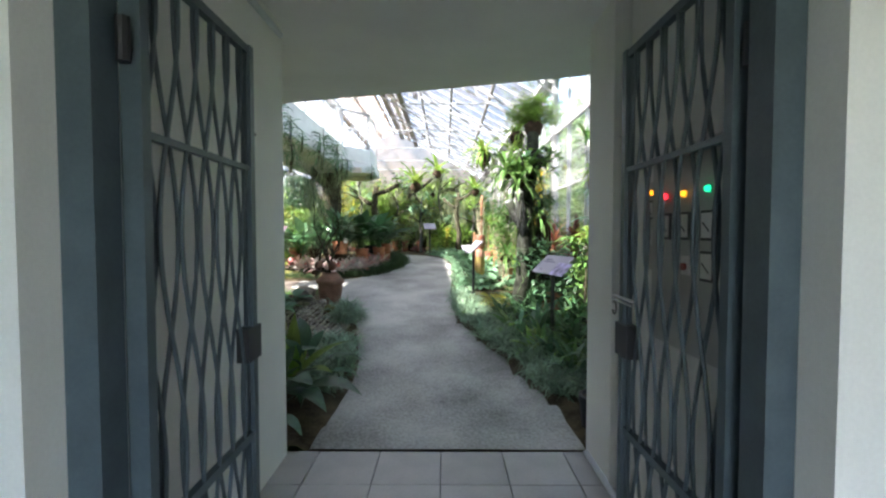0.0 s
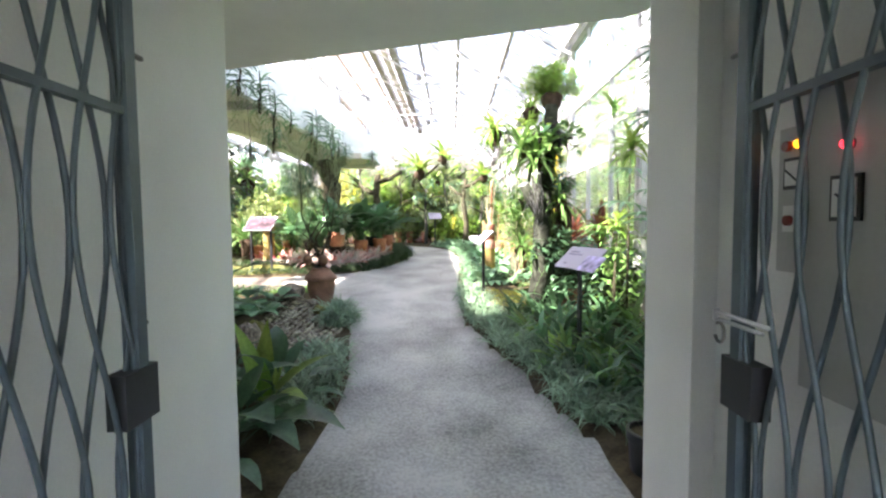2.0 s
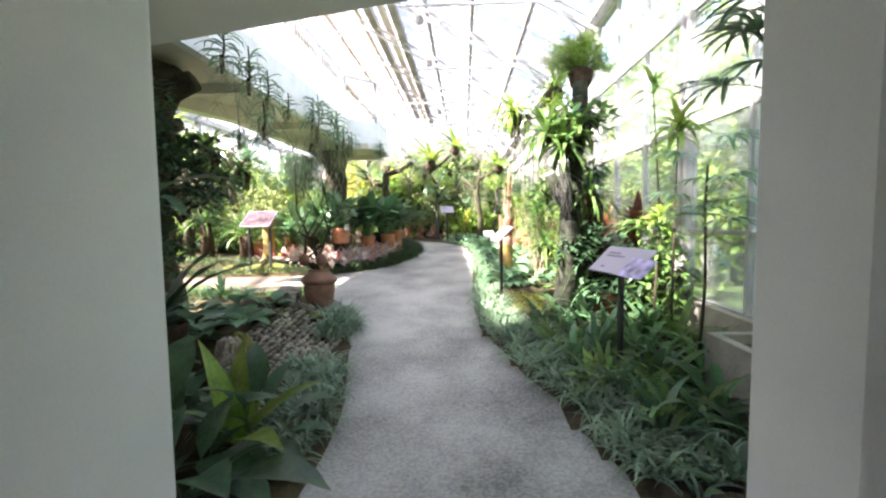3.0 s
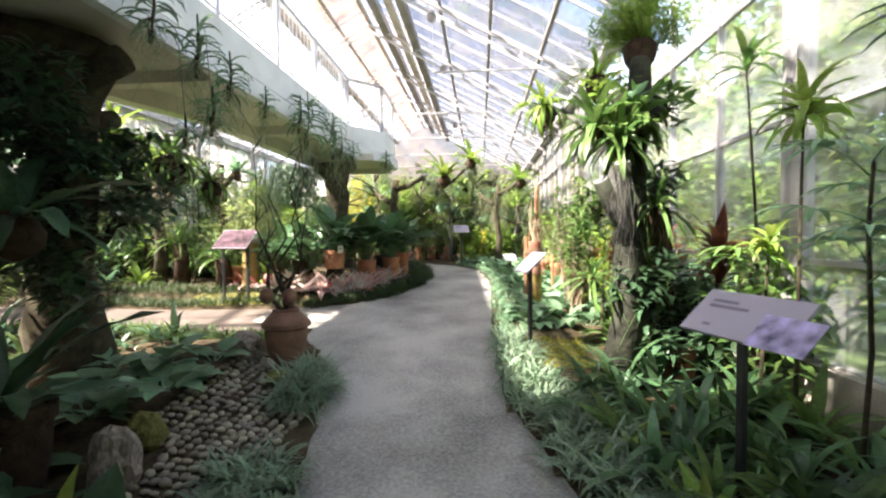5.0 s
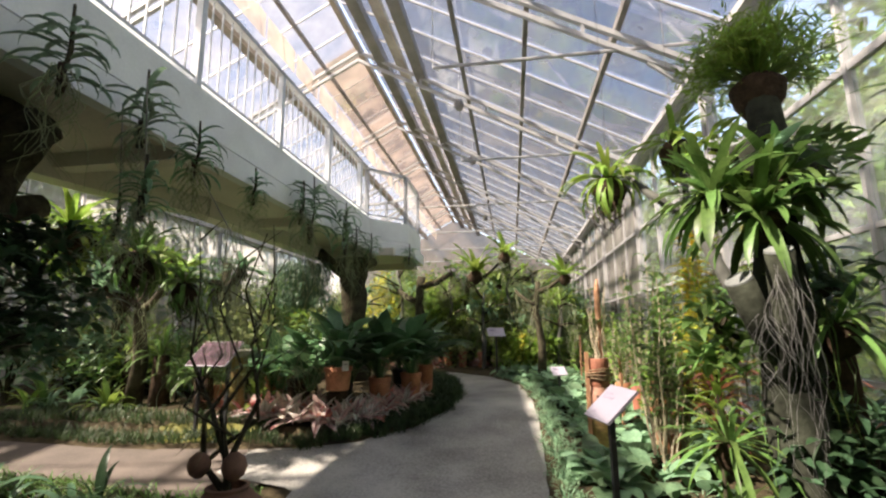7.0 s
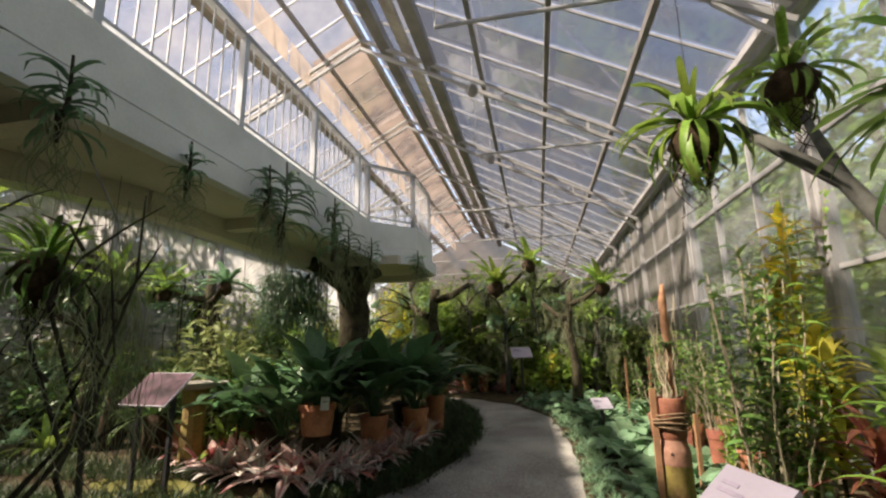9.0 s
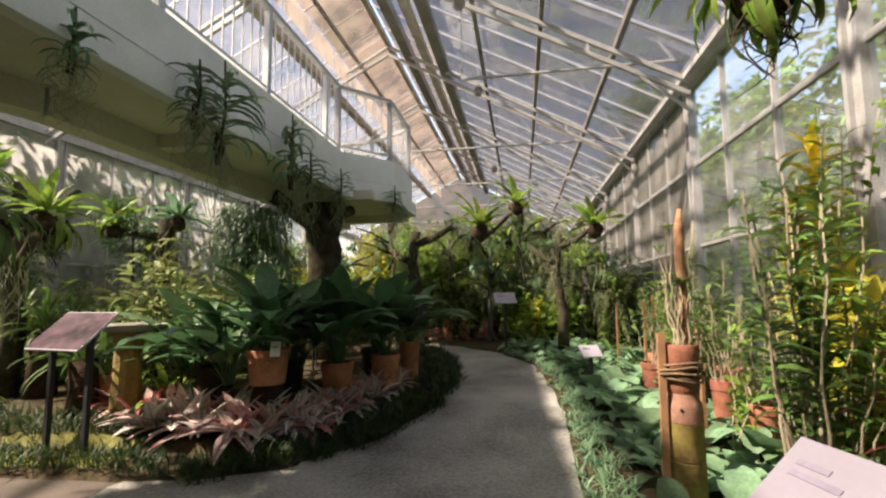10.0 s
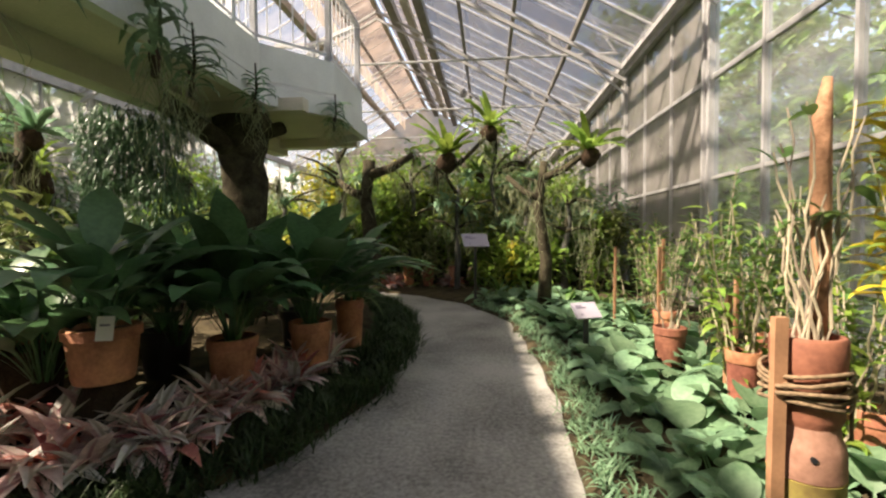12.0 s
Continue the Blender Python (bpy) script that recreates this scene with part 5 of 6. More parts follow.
leafy_stem("cordyline", (2.5, 7.1, gz(2.5, 7.1)), 0.95, "r_dark", 30, 0.42, 0.085, "dark purple and orange cordyline", "", (0.1, 0.0), (15, 75), from_=0.7)
shrub("low_shrub", (2.42, 6.95, gz(2.42, 6.95)), (0.30, 0.30, 0.5), 520, "g_dark", "dark leafy shrub behind the dead trunk", 0.14, 0.05)
shrub("low_shrub", (2.6, 6.6, gz(2.6, 6.6)), (0.35, 0.4, 0.75), 420, "g_mid", "leafy green shrub by the glazing", 0.13, 0.045)
for x, y in ((2.6, 7.6), (2.65, 8.2), (2.35, 7.55), (2.75, 7.9)):
    shrub("low_shrub", (x, y, gz(x, y)), (0.32, 0.32, 0.6), 300, "g_dark", "dark leafy shrub by the glazing", 0.15, 0.05)
for x, y in ((2.15, 7.25), (1.95, 7.5), (2.25, 7.7), (1.95, 7.95)):
    paddle_plant((x, y, gz(x, y)), 0.6, 16, "g_mid", "low clump of long arching green leaves", "lily_clump", "long-leaved clumps", "lance", 0.10, (25, 82), 88, 0.72)
pot((2.2, 6.95, gz(2.2, 6.95)), 0.15, 0.26, "terracotta", "terracotta pot behind the epiphyte trunk")


# ---- epiphyte trunk ----
def epiphyte():
    x, y = 1.88, 6.95
    z = gz(x, y)
    t = thing("epiphyte_trunk", "dark dead trunk with sawn branch stubs carrying ferns and orchids", "trunk", (x, y, z - 0.05))
    b = Mesh()
    b.tube([(-0.1, -0.05, 0), (-0.06, -0.03, 0.5), (-0.05, 0.0, 1.0), (0.0, 0.05, 1.6), (0.06, 0.12, 2.1), (0.1, 0.2, 2.6)], [0.16, 0.13, 0.12, 0.105, 0.095, 0.085], 16, 0.5)
    part("trunk", b, M["mossy_bark"], t, smooth=True)
    b = Mesh()
    b.tube([(0.26, 0.15, 0), (0.24, 0.2, 0.6), (0.26, 0.25, 1.3)], [0.15, 0.12, 0.10], 14, 0.35)
    part("second_trunk", b, M["fibre"], t, smooth=True)
    for p0, p1, r in (((-0.06, -0.06, 1.05), (-0.19, -0.30, 1.66), 0.055), ((-0.06, -0.04, 1.15), (-0.31, -0.20, 1.55), 0.06), ((0.02, 0.08, 1.95), (-0.16, -0.05, 2.25), 0.06), ((0.05, 0.1, 2.0), (0.18, 0.0, 2.2), 0.06)):
        b = Mesh()
        b.tube([p0, Vector(p0).lerp(Vector(p1), 0.6) + Vector((0, 0, -0.05)), p1], [r * 1.1, r, r], 14, 0.15)
        part("branch_stub", b, M["mossy_bark"], t, "dark lichened sawn stub", True)
        d = (Vector(p1) - Vector(p0)).normalized()
        b = Mesh()
        b.tube([Vector(p1) + d * 0.001, Vector(p1) + d * 0.012], [r * 0.98, r * 0.93], 14)
        part("cut_face", b, M["cut_wood"], t, "pale grey weathered cut face")
    b = Mesh()
    strands(b, (-0.19, -0.33, 1.58), 20, 0.85, 0.0010, 0.05, 0.06)
    strands(b, (-0.26, -0.24, 1.38), 10, 0.45, 0.0013, 0.04, 0.06)
    tagged(part("root_tangle", b, M["root"], t, "tangle of grey aerial roots"), kind="stuff")
    b = Mesh()
    strands(b, (0.05, 0.0, 1.5), 30, 1.2, 0.0035, 0.16, 0.10)
    tagged(part("stem_tangle", b, M["g_mid"], t, "thin hanging green stems"), kind="stuff")
    # crown tuft
    c = thing("feathery_fern", "feathery bright green fern on top of the trunk", "fern", (x + 0.1, y + 0.22, z + 2.62))
    b = Mesh()
    b.lathe([(0.05, -0.22), (0.12, -0.1), (0.14, 0.0), (0.08, 0.06), (0.02, 0.07)], 12)
    part("root_ball", b, M["fibre"], c, "", True)
    lf = Mesh()
    for i in range(240):
        a, e, ln = rng.uniform(0, 6.28), rng.uniform(0.15, 1.5), rng.uniform(0.26, 0.50)
        d = Vector((math.cos(a) * math.cos(e), math.sin(a) * math.cos(e), math.sin(e)))
        lf.tube([(0, 0, 0.03), d * ln * 0.6, d * ln + Vector((0, 0, -0.05))], 0.003, 3, cap=False)
        cloud(lf, d * ln * 0.8, (0.08, 0.08, 0.09), 12, 0.075, 0.014, "grass", 2)
    part("foliage", lf, M["g_light"], c, smooth=True)
    # ferns on the trunk
    for dx, dy, dz, sc, n in ((-0.32, -0.06, 1.92, 0.60, 60), (-0.16, -0.14, 1.80, 0.62, 60), (-0.02, -0.10, 1.98, 0.56, 46)):
        nest_fern((x + dx, y + dy, z + dz), sc, n, "g_mid", "mid-green strap fern fixed on the trunk", True, (-30, 72), 0.085, 62)
    nest_fern((x + 0.15, y - 0.02, z + 1.3), 0.7, 40, "g_mid", "mid-green strap fern fixed on the trunk", True, (-30, 50), 0.045, 60)
    nest_fern((x - 0.3, y + 0.1, z + 0.75), 0.6, 36, "g_mid", "mid-green strap fern fixed low on the trunk", True, (-20, 55), 0.045, 60)
    for dx, dy, dz, k, n in ((0.25, 0.1, 2.1, "g_mid", 110), (0.2, 0.1, 1.5, "g_dark", 130), (-0.1, 0.15, 2.2, "g_light", 110), (-0.28, 0.12, 1.3, "g_mid", 170), (0.3, 0.2, 0.6, "g_dark", 240), (0.05, -0.08, 0.8, "g_dark", 220), (0.12, -0.05, 0.35, "g_dark", 260)):
        tt = shrub("climbing_plant", (x + dx, y + dy, z + dz), (0.22, 0.22, 0.40), n, k, "leafy vine hanging round the dead trunk", 0.13, 0.05, 0, "climbers on trunks", 5, -0.3)
    # staghorn plate
    s = thing("staghorn_fern", "pale green antler fern plate on the trunk", "fern", (x - 0.05, y - 0.12, z + 2.12))
    rosette(s, "frond", "g_hosta", 8, 0.26, 0.085, (-12, 22), 40, "lance", fold=0.1)


epiphyte()


def hanging_ball(loc, s, key, label, up=5.0, n=26):
    t = nest_fern(loc, s, n + 44, key, label, 1.55, (-50, 70), 0.062, 105)
    r = Mesh()
    strands(r, (0, 0, -0.15 * s), 24, 0.5 * s, 0.005, 0.06 * s, 0.08)
    tagged(part("root_tangle", r, M["fibre"], t, "dark dangling roots"), kind="stuff")
    w = Mesh()
    w.tube([(0, 0, -0.1), (0, 0, up)], 0.003, 4)
    part("wire", w, M["dark_steel"], t, "thin hanging wire")


hanging_ball((1.32, 7.97, 2.78), 0.62, "g_light", "hanging fern ball with yellow-green strap leaves", roof_z(1.32) - 2.85)
hanging_ball((1.92, 8.29, 3.15), 0.62, "g_light", "hanging fern ball with drooping pale leaves", roof_z(1.92) - 3.2)
br = thing("branch_perch", "pale bare branch carrying the hanging ferns", "branch", (1.75, 7.4, gz(1.75, 7.4)))
b = Mesh()
b.tube([(0.3, -0.2, -0.05), (0.25, 0.1, 1.2), (0.1, 0.5, 2.0), (-0.25, 0.6, 2.35)], [0.05, 0.045, 0.035, 0.025], 10, 0.2)
b.tube([(0.1, 0.5, 2.0), (0.2, 0.9, 2.55)], [0.03, 0.02], 8, 0.2)
part("limb", b, M["pale_bark"], br, smooth=True)

# ---- right bed beyond: broad leaves, chimney pot, cane orchids ----
k = random.Random(21)
for i in range(130):
    y = 8.3 + 5.6 * (i / 130) + k.uniform(-0.1, 0.1)
    x = edge_r(y) + 0.38 + k.random() ** 1.4 * 1.1
    if abs(x - 1.4) < 0.2 and abs(y - 9.16) < 0.2:
        continue
    paddle_plant((x, y, gz(x, y)), k.uniform(0.40, 0.60), 9, "g_hosta", "low plant with broad matt green leaves", "hosta", "broad matt-leaved plants", "heart", 0.34, (15, 62), 70, 0.62)


def chimney():
    x, y = 1.36, 9.16
    z = gz(x, y)
    t = thing("chimney_pot", "tall two-part terracotta pipe pot bound with rope to a timber stake", "pot", (x, y, z))
    b = Mesh()
    b.lathe([(0.093, -0.08), (0.096, 0.0), (0.096, 0.20), (0.093, 0.203), (0.093, 0.209), (0.096, 0.212), (0.096, 0.395), (0.098, 0.40)], 32)
    part("lower_pipe", b, M["old_clay"], t, "yellow moss-stained lower clay pipe", "rim")
    b = Mesh()
    b.lathe([(0.093, 0.40), (0.097, 0.405), (0.096, 0.47), (0.092, 0.50), (0.083, 0.52), (0.079, 0.56)], 32)
    part("shoulder", b, M["pale_clay"], t, "pinkish brown clay shoulder", "rim")
    b = Mesh()
    b.lathe([(0.077, 0.545), (0.082, 0.56), (0.090, 0.58), (0.089, 0.70), (0.094, 0.715), (0.096, 0.80), (0.090, 0.81), (0.078, 0.81), (0.075, 0.74), (0.012, 0.73)], 32)
    part("upper_pipe", b, M["red_clay"], t, "dark red upper clay pipe", "rim")
    b = Mesh()
    b.beam((-0.118, -0.05, -0.08), (-0.108, -0.05, 0.87), 0.036, 0.024, up=(0, 1, 0))
    part("stake", b, M["timber"], t, "orange timber stake")
    b = Mesh()
    for i in range(5):
        b.tube([(-0.008 + 0.112 * math.cos(a), 0.102 * math.sin(a), 0.625 + 0.021 * i + 0.010 * math.sin(a * 2 + i)) for a in [q * math.pi / 10 for q in range(21)]], 0.0065, 6, cap=False)
    for q in (0.0, 0.02):
        b.tube([(-0.125 + 0.03 * q, -0.062, 0.655 + q), (-0.06, -0.105, 0.665 + q), (0.03, -0.11, 0.66 + q * 2), (0.105, -0.04, 0.645 + q), (0.125, 0.0, 0.60 - q), (0.118, -0.01, 0.54 - q * 2)], 0.0065, 6)
    part("rope", b, M["rope"], t, "coiled jute rope", True)
    b = Mesh()
    b.tube([(-0.035, -0.086, 0.475), (-0.037, -0.093, 0.475)], 0.009, 10)
    part("hole", b, M["black"], t)
    o = cane_orchid((x + 0.01, y, z + 0.74), 0.75, 15, "g_mid", 0.07, 0.08, 0.10, 0.13, 0.0055, "bare pale orchid canes standing in the clay pipe")
    p = thing("bark_pole", "orange-brown bark pole standing in the clay pipe", "pole", (x + 0.03, y, z + 0.7))
    b = Mesh()
    b.tube([(0, 0, 0), (0.006, 0, 0.3), (0.0, 0.005, 0.55), (0.004, 0.01, 0.74), (0.012, 0, 0.86)], [0.016, 0.024, 0.027, 0.024, 0.012], 12, 0.4)
    part("shaft", b, M["orange_bark"], p, smooth=True)


chimney()
for x, y, h, w in ((1.86, 10.62, 0.62, 0.032), (1.70, 9.85, 0.55, 0.03), (1.72, 11.35, 0.85, 0.022), (2.05, 10.9, 0.7, 0.024), (1.95, 11.9, 0.9, 0.022), (1.62, 12.2, 0.8, 0.02)):
    t = thing("plant_stake", "upright pale timber stake supporting an orchid", "stake", (x, y, gz(x, y)), 12, "orchid stakes")
    b = Mesh()
    b.beam((0, 0, -0.06), (0.015, 0.01, h), w, w * 0.8, up=(0, 1, 0))
    part("shaft", b, M["timber"], t)
for x, y, r, h, key in ((1.75, 11.2, 0.11, 0.28, "red_clay"), (1.84, 10.4, 0.085, 0.34, "terracotta"), (1.85, 8.9, 0.10, 0.24, "terracotta"), (2.05, 9.8, 0.09, 0.30, "terracotta"), (1.9, 11.7, 0.09, 0.3, "terracotta"), (2.3, 10.9, 0.10, 0.3, "terracotta"), (1.95, 10.15, 0.08, 0.36, "terracotta")):
    pot((x, y, gz(x, y)), r, h, key, "terracotta orchid pot among broad leaves")
    cane_orchid((x, y, gz(x, y) + h * 0.9), 0.75, 6, "g_mid", 0.16, 0.15, 0.5, 0.12)
cane_orchid((1.72, 8.72, gz(1.72, 8.72) + 0.1), 1.75, 12, "g_mid", 0.20, 0.06, 0.66, 0.14, 0.008, "tall dense cane orchid with glossy green leaves")
cane_orchid((1.95, 8.95, gz(1.95, 8.95)), 1.6, 12, "g_light", 0.22, 0.06, 0.8, 0.15, 0.008, "tall dense cane orchid with glossy green leaves")
leafy_stem("cordyline", (2.1, 8.55, gz(2.1, 8.55)), 0.75, "r_dark", 36, 0.40, 0.05, "dark purple strap-leaved cordyline", "", (0.05, 0), (0, 70), from_=0.45)
cane_orchid((2.45, 9.9, gz(2.45, 9.9)), 2.3, 6, "g_light", 0.3, 0.10, 0.8)
cane_orchid((1.75, 8.65, gz(1.75, 8.6)), 0.8, 9, "g_mid", 0.18, 0.14, 0.3)
for x, y, h in ((2.66, 10.2, 2.12), (2.7, 10.55, 1.75), (2.45, 9.6, 1.2), (2.3, 9.2, 1.0)):
    leafy_stem("croton", (x, y, gz(x, y)), h, "g_gold" if x > 2.6 else "g_yellow", 80, 0.32, 0.07, "golden yellow croton with strap leaves", "golden crotons", (0.05, 0.02), (0, 60), from_=0.35)
leafy_stem("croton", (1.9, 8.0, gz(1.9, 8.0)), 1.2, "g_light", 46, 0.28, 0.05, "yellow-green leafy shrub by the trunk", "", (0.05, 0.02), (0, 60), from_=0.3)
for x, y in ((2.45, 8.0), (2.6, 8.6)):
    leafy_stem("cordyline", (x, y, gz(x, y)), 0.9, "r_dark", 36, 0.45, 0.05, "dark purple strap-leaved cordyline", "", (0.05, 0), (0, 70), from_=0.45)
k = random.Random(31)
for i in range(26):
    y = 9.9 + i * 0.24 + k.uniform(-0.1, 0.1)
    x = k.uniform(1.75, 2.75) if y < 13 else k.uniform(1.3, 2.7)
    cane_orchid((x, y, gz(x, y)), k.uniform(0.7, 1.4), 5, k.choice(("g_mid", "g_mid", "g_light")), 0.25, 0.12, 0.85)
for x, y in ((1.35, 13.3), (0.95, 13.9), (1.7, 13.0), (1.9, 12.4), (0.6, 14.3), (1.2, 14.4)):
    paddle_plant((x, y, gz(x, y)), 0.7, 14, "g_mid", "clump of arching green leaves at the path bend", "lily_clump", "long-leaved clumps", "lance", 0.10, (25, 80), 80, 0.7)

# ---- central bed: pots, broad leaves, bromeliads ----
for x, y, r, h, key, lab, s, n, ck in (
    (-1.42, 9.72, 0.155, 0.26, "terracotta", "wide terracotta pot raised on a mossy stone", 0.9, 40, "g_lily"),
    (-1.08, 10.25, 0.135, 0.33, "terracotta", "terracotta pot with dark broad leaves", 1.0, 46, "g_lily"),
    (-0.78, 10.68, 0.135, 0.33, "terracotta", "terracotta pot with dark broad leaves", 1.0, 46, "g_lily"),
    (-0.70, 11.3, 0.11, 0.38, "terracotta", "slim terracotta pot with broad leaves", 0.9, 34, "g_lily"),
    (-0.98, 11.0, 0.15, 0.3, "black", "dark plastic pot behind the terracotta ones", 1.1, 34, "g_lily"),
    (-1.95, 9.85, 0.14, 0.36, "fibre", "dark fibrous tree-fern pot", 0.7, 16, "g_dark"),
    (-1.65, 10.45, 0.15, 0.3, "black", "dark plastic pot in the bed", 1.05, 32, "g_lily"),
    (-2.55, 10.4, 0.13, 0.3, "terracotta", "terracotta pot in the bed", 0.75, 16, "g_mid"),
):
    lift = 0.26 if "raised" in lab else 0.0
    z = gz(x, y) + 0.02
    if lift:
        boulder((x, y, z + 0.10), (0.13, 0.12, 0.20), "fibre", "mossy stone carrying a wide pot", 6)
    pot((x, y, z + lift), r, h, key, lab)
    paddle_plant((x, y, z + lift + h * 0.9), s, n, ck, "dark green broad-leaved lily growing in a pot", "peace_lily", "potted broad-leaved lilies", "paddle", 0.20, (60, 89), 92, 0.95)
tg = thing("plant_tag", "small white plastic plant tag leaning on the pot rim", "tag", (-1.285, 9.585, gz(-1.42, 9.72) + 0.56), 15)
b = Mesh()
b.box(-0.036, 0.036, -0.002, 0.002, -0.06, 0.05, pose(0, 0, 0, -14, 0, 0))
part("card", b, M["wall"], tg)
b = Mesh()
b.box(-0.022, 0.020, -0.0045, -0.0025, 0.005, 0.014, pose(0, 0, 0, -14, 0, 0))
part("print_line", b, M["print_grey"], tg)
for x, y in ((-1.5, 10.35), (-1.95, 10.35), (-2.25, 9.95), (-1.25, 10.75), (-1.75, 9.72)):
    paddle_plant((x, y, gz(x, y) + 0.25), 1.0, 32, "g_lily", "dark green broad-leaved lily growing between the pots", "peace_lily", "potted broad-leaved lilies", "paddle", 0.20, (60, 89), 92, 0.95)
k = random.Random(41)
for i in range(28):
    y = 9.5 + 1.5 * ((i - 10) / 18) + k.uniform(-0.05, 0.05)
    x = bl(y) - 0.40 - k.uniform(0, 0.24)
    if i < 10:
        x = -2.9 + 0.145 * i + k.uniform(-0.05, 0.05)
        y = 9.55 + k.uniform(0, 0.38)
    red = x < -1.45
    bromeliad(x, y, k.uniform(0.75, 1.05), ("r_red", "r_pink") if red else ("r_rose", "r_silver", "r_pink", "r_silver", "r_rose", "r_red"), "red bromeliad rosette in the border" if red else "pink and silver striped bromeliad rosette")
for x, y in ((-1.75, 9.42), (-1.52, 9.45), (-1.32, 9.5), (-1.62, 9.62), (-1.4, 9.68), (-1.2, 9.72), (-1.95, 9.5), (-2.15, 9.45)):
    bromeliad(x, y, k.uniform(1.0, 1.25), ("r_rose", "r_silver", "r_silver", "r_pink"), "pink and silver striped bromeliad rosette")
for x, y, h in ((-2.35, 9.95, 0.95), (-2.9, 10.5, 1.0), (-3.4, 10.2, 0.9), (-2.2, 10.9, 1.1), (-3.2, 11.2, 0.9), (-1.9, 11.5, 1.2), (-4.0, 10.4, 0.8), (-4.6, 10.9, 1.0)):
    leafy_stem("strap_plant", (x, y, gz(x, y)), h * 0.5, "g_mid", 44, 0.62, 0.03, "tall tuft of narrow arching green leaves", "strap-leaved tufts", (0, 0), (10, 85), from_=0.5)
pot((-3.62, 11.2, gz(-3.62, 11.2)), 0.15, 0.26, "terracotta", "terracotta pot under the balcony")
pot((-3.0, 9.95, gz(-3, 9.95)), 0.13, 0.28, "terracotta", "terracotta pot under the balcony")
bw = thing("stone_birdbath", "mossy stone pedestal with a broad flat brown top", "birdbath", (-2.72, 9.78, gz(-2.72, 9.78)))
b = Mesh()
b.lathe([(0.12, -0.05), (0.11, 0.1), (0.10, 0.5), (0.12, 0.66)], 14)
part("pedestal", b, M["old_clay"], bw)
b = Mesh()
b.lathe([(0.10, 0.66), (0.26, 0.70), (0.28, 0.725), (0.24, 0.73), (0.05, 0.715)], 20)
part("bowl", b, M["concrete"], bw, "flat brown bowl")
tree_column(-2.28, 12.55, 0.23, "trunk-shaped brown column carrying the balcony end", ((-40, 1.85, 0.5, 0.09), (150, 1.85, 0.6, 0.09), (60, 1.9, 0.5, 0.08), (250, 1.7, 0.9, 0.10)), 0.3)
for x, y, z, r, n in ((-2.75, 11.55, 2.45, (0.42, 0.40, 0.42), 3600), (-2.2, 11.2, 1.9, (0.25, 0.25, 0.35), 900)):
    t = thing("weeping_fern", "dark fine-leaved weeping fern hanging under the balcony", "fern", (x, y, z), 0, "weeping ferns")
    lf = Mesh()
    for i in range(n):
        a, q = rng.uniform(0, 6.28), rng.random() ** 0.5
        v, f = blade(r[2] * rng.uniform(0.15, 0.4), 0.016, rng.uniform(-70, 25), 70, 3, "lance")
        m = pose(r[0] * q * math.cos(a), r[1] * q * math.sin(a), rng.uniform(-0.4, 0.45) * r[2] * 2, 0, 0, math.degrees(a) + rng.uniform(-60, 60))
        lf.add([m @ p for p in v], f)
    part("foliage", lf, M["g_dark"], t, smooth=True)
    w = Mesh()
    w.tube([(0, 0, 0.2), (0, 0, 3.12 - z)], 0.004, 4)
    part("wire", w, M["dark_steel"], t)

k = random.Random(91)
for i in range(26):
    x, y = -6.0 + 3.8 * k.random(), 9.7 + 2.2 * k.random()
    paddle_plant((x, y, gz(x, y)), k.uniform(0.5, 0.8), 12, k.choice(("g_mid", "g_hosta", "g_light")), "low leafy green plant under the balcony", "lily_clump", "long-leaved clumps", "lance", 0.11, (20, 80), 85, 0.7)
for i in range(16):
    x, y = -4.8 + 2.6 * k.random(), 6.9 + 0.9 * k.random()
    paddle_plant((x, y, gz(x, y)), k.uniform(0.5, 0.8), 12, k.choice(("g_mid", "g_dark", "g_dark")), "low leafy green plant beside the side path", "lily_clump", "long-leaved clumps", "lance", 0.11, (20, 80), 85, 0.7)

# ---- orchids along the balcony edge ----
for x, y, z, s, f in ((-1.62, 6.36, 2.98, 1.0, 20), (-1.60, 6.85, 2.90, 1.0, -10), (-1.62, 7.35, 2.85, 0.9, 40), (-1.74, 8.3, 2.92, 0.7, 0), (-1.66, 9.1, 2.95, 1.0, 60), (-1.70, 9.4, 2.86, 1.6, 10), (-1.66, 10.4, 2.88, 1.45, -30), (-1.62, 10.7, 2.8, 1.0, 30), (-1.72, 11.75, 2.95, 0.9, 0), (-1.26, 12.6, 2.95, 0.8, 20), (-1.37, 6.66, 2.36, 0.75, 10), (-1.75, 6.9, 2.30, 0.6, 70)):
    t = vanda((x, y, z), s * 1.15, f)
    w = Mesh()
    w.tube([(0.02, 0, 0.1), (-0.03, 0, 3.1 - z)], 0.004, 4)
    part("wire", w, M["dark_steel"], t)
# the last three are added to cast shade on the path junction
for x, y, z, s in ((-6.17, 10.86, 3.3, 1.0), (-7.0, 13.7, 3.25, 1.15), (-5.4, 11.3, 2.7, 1.0), (-4.9, 12.6, 2.5, 1.0), (-3.7, 13.4, 2.5, 0.9), (-2.95, 8.4, 2.42, 0.85), (-3.4, 8.1, 2.62, 0.9), (-2.55, 8.55, 2.15, 0.6)):
    hanging_ball((x, y, z), s, "g_light" if s > 0.85 else "g_mid", "bird's nest fern hung on a wire under the balcony", (3.12 if x > -3.0 else roof_z(x)) - z, 18)

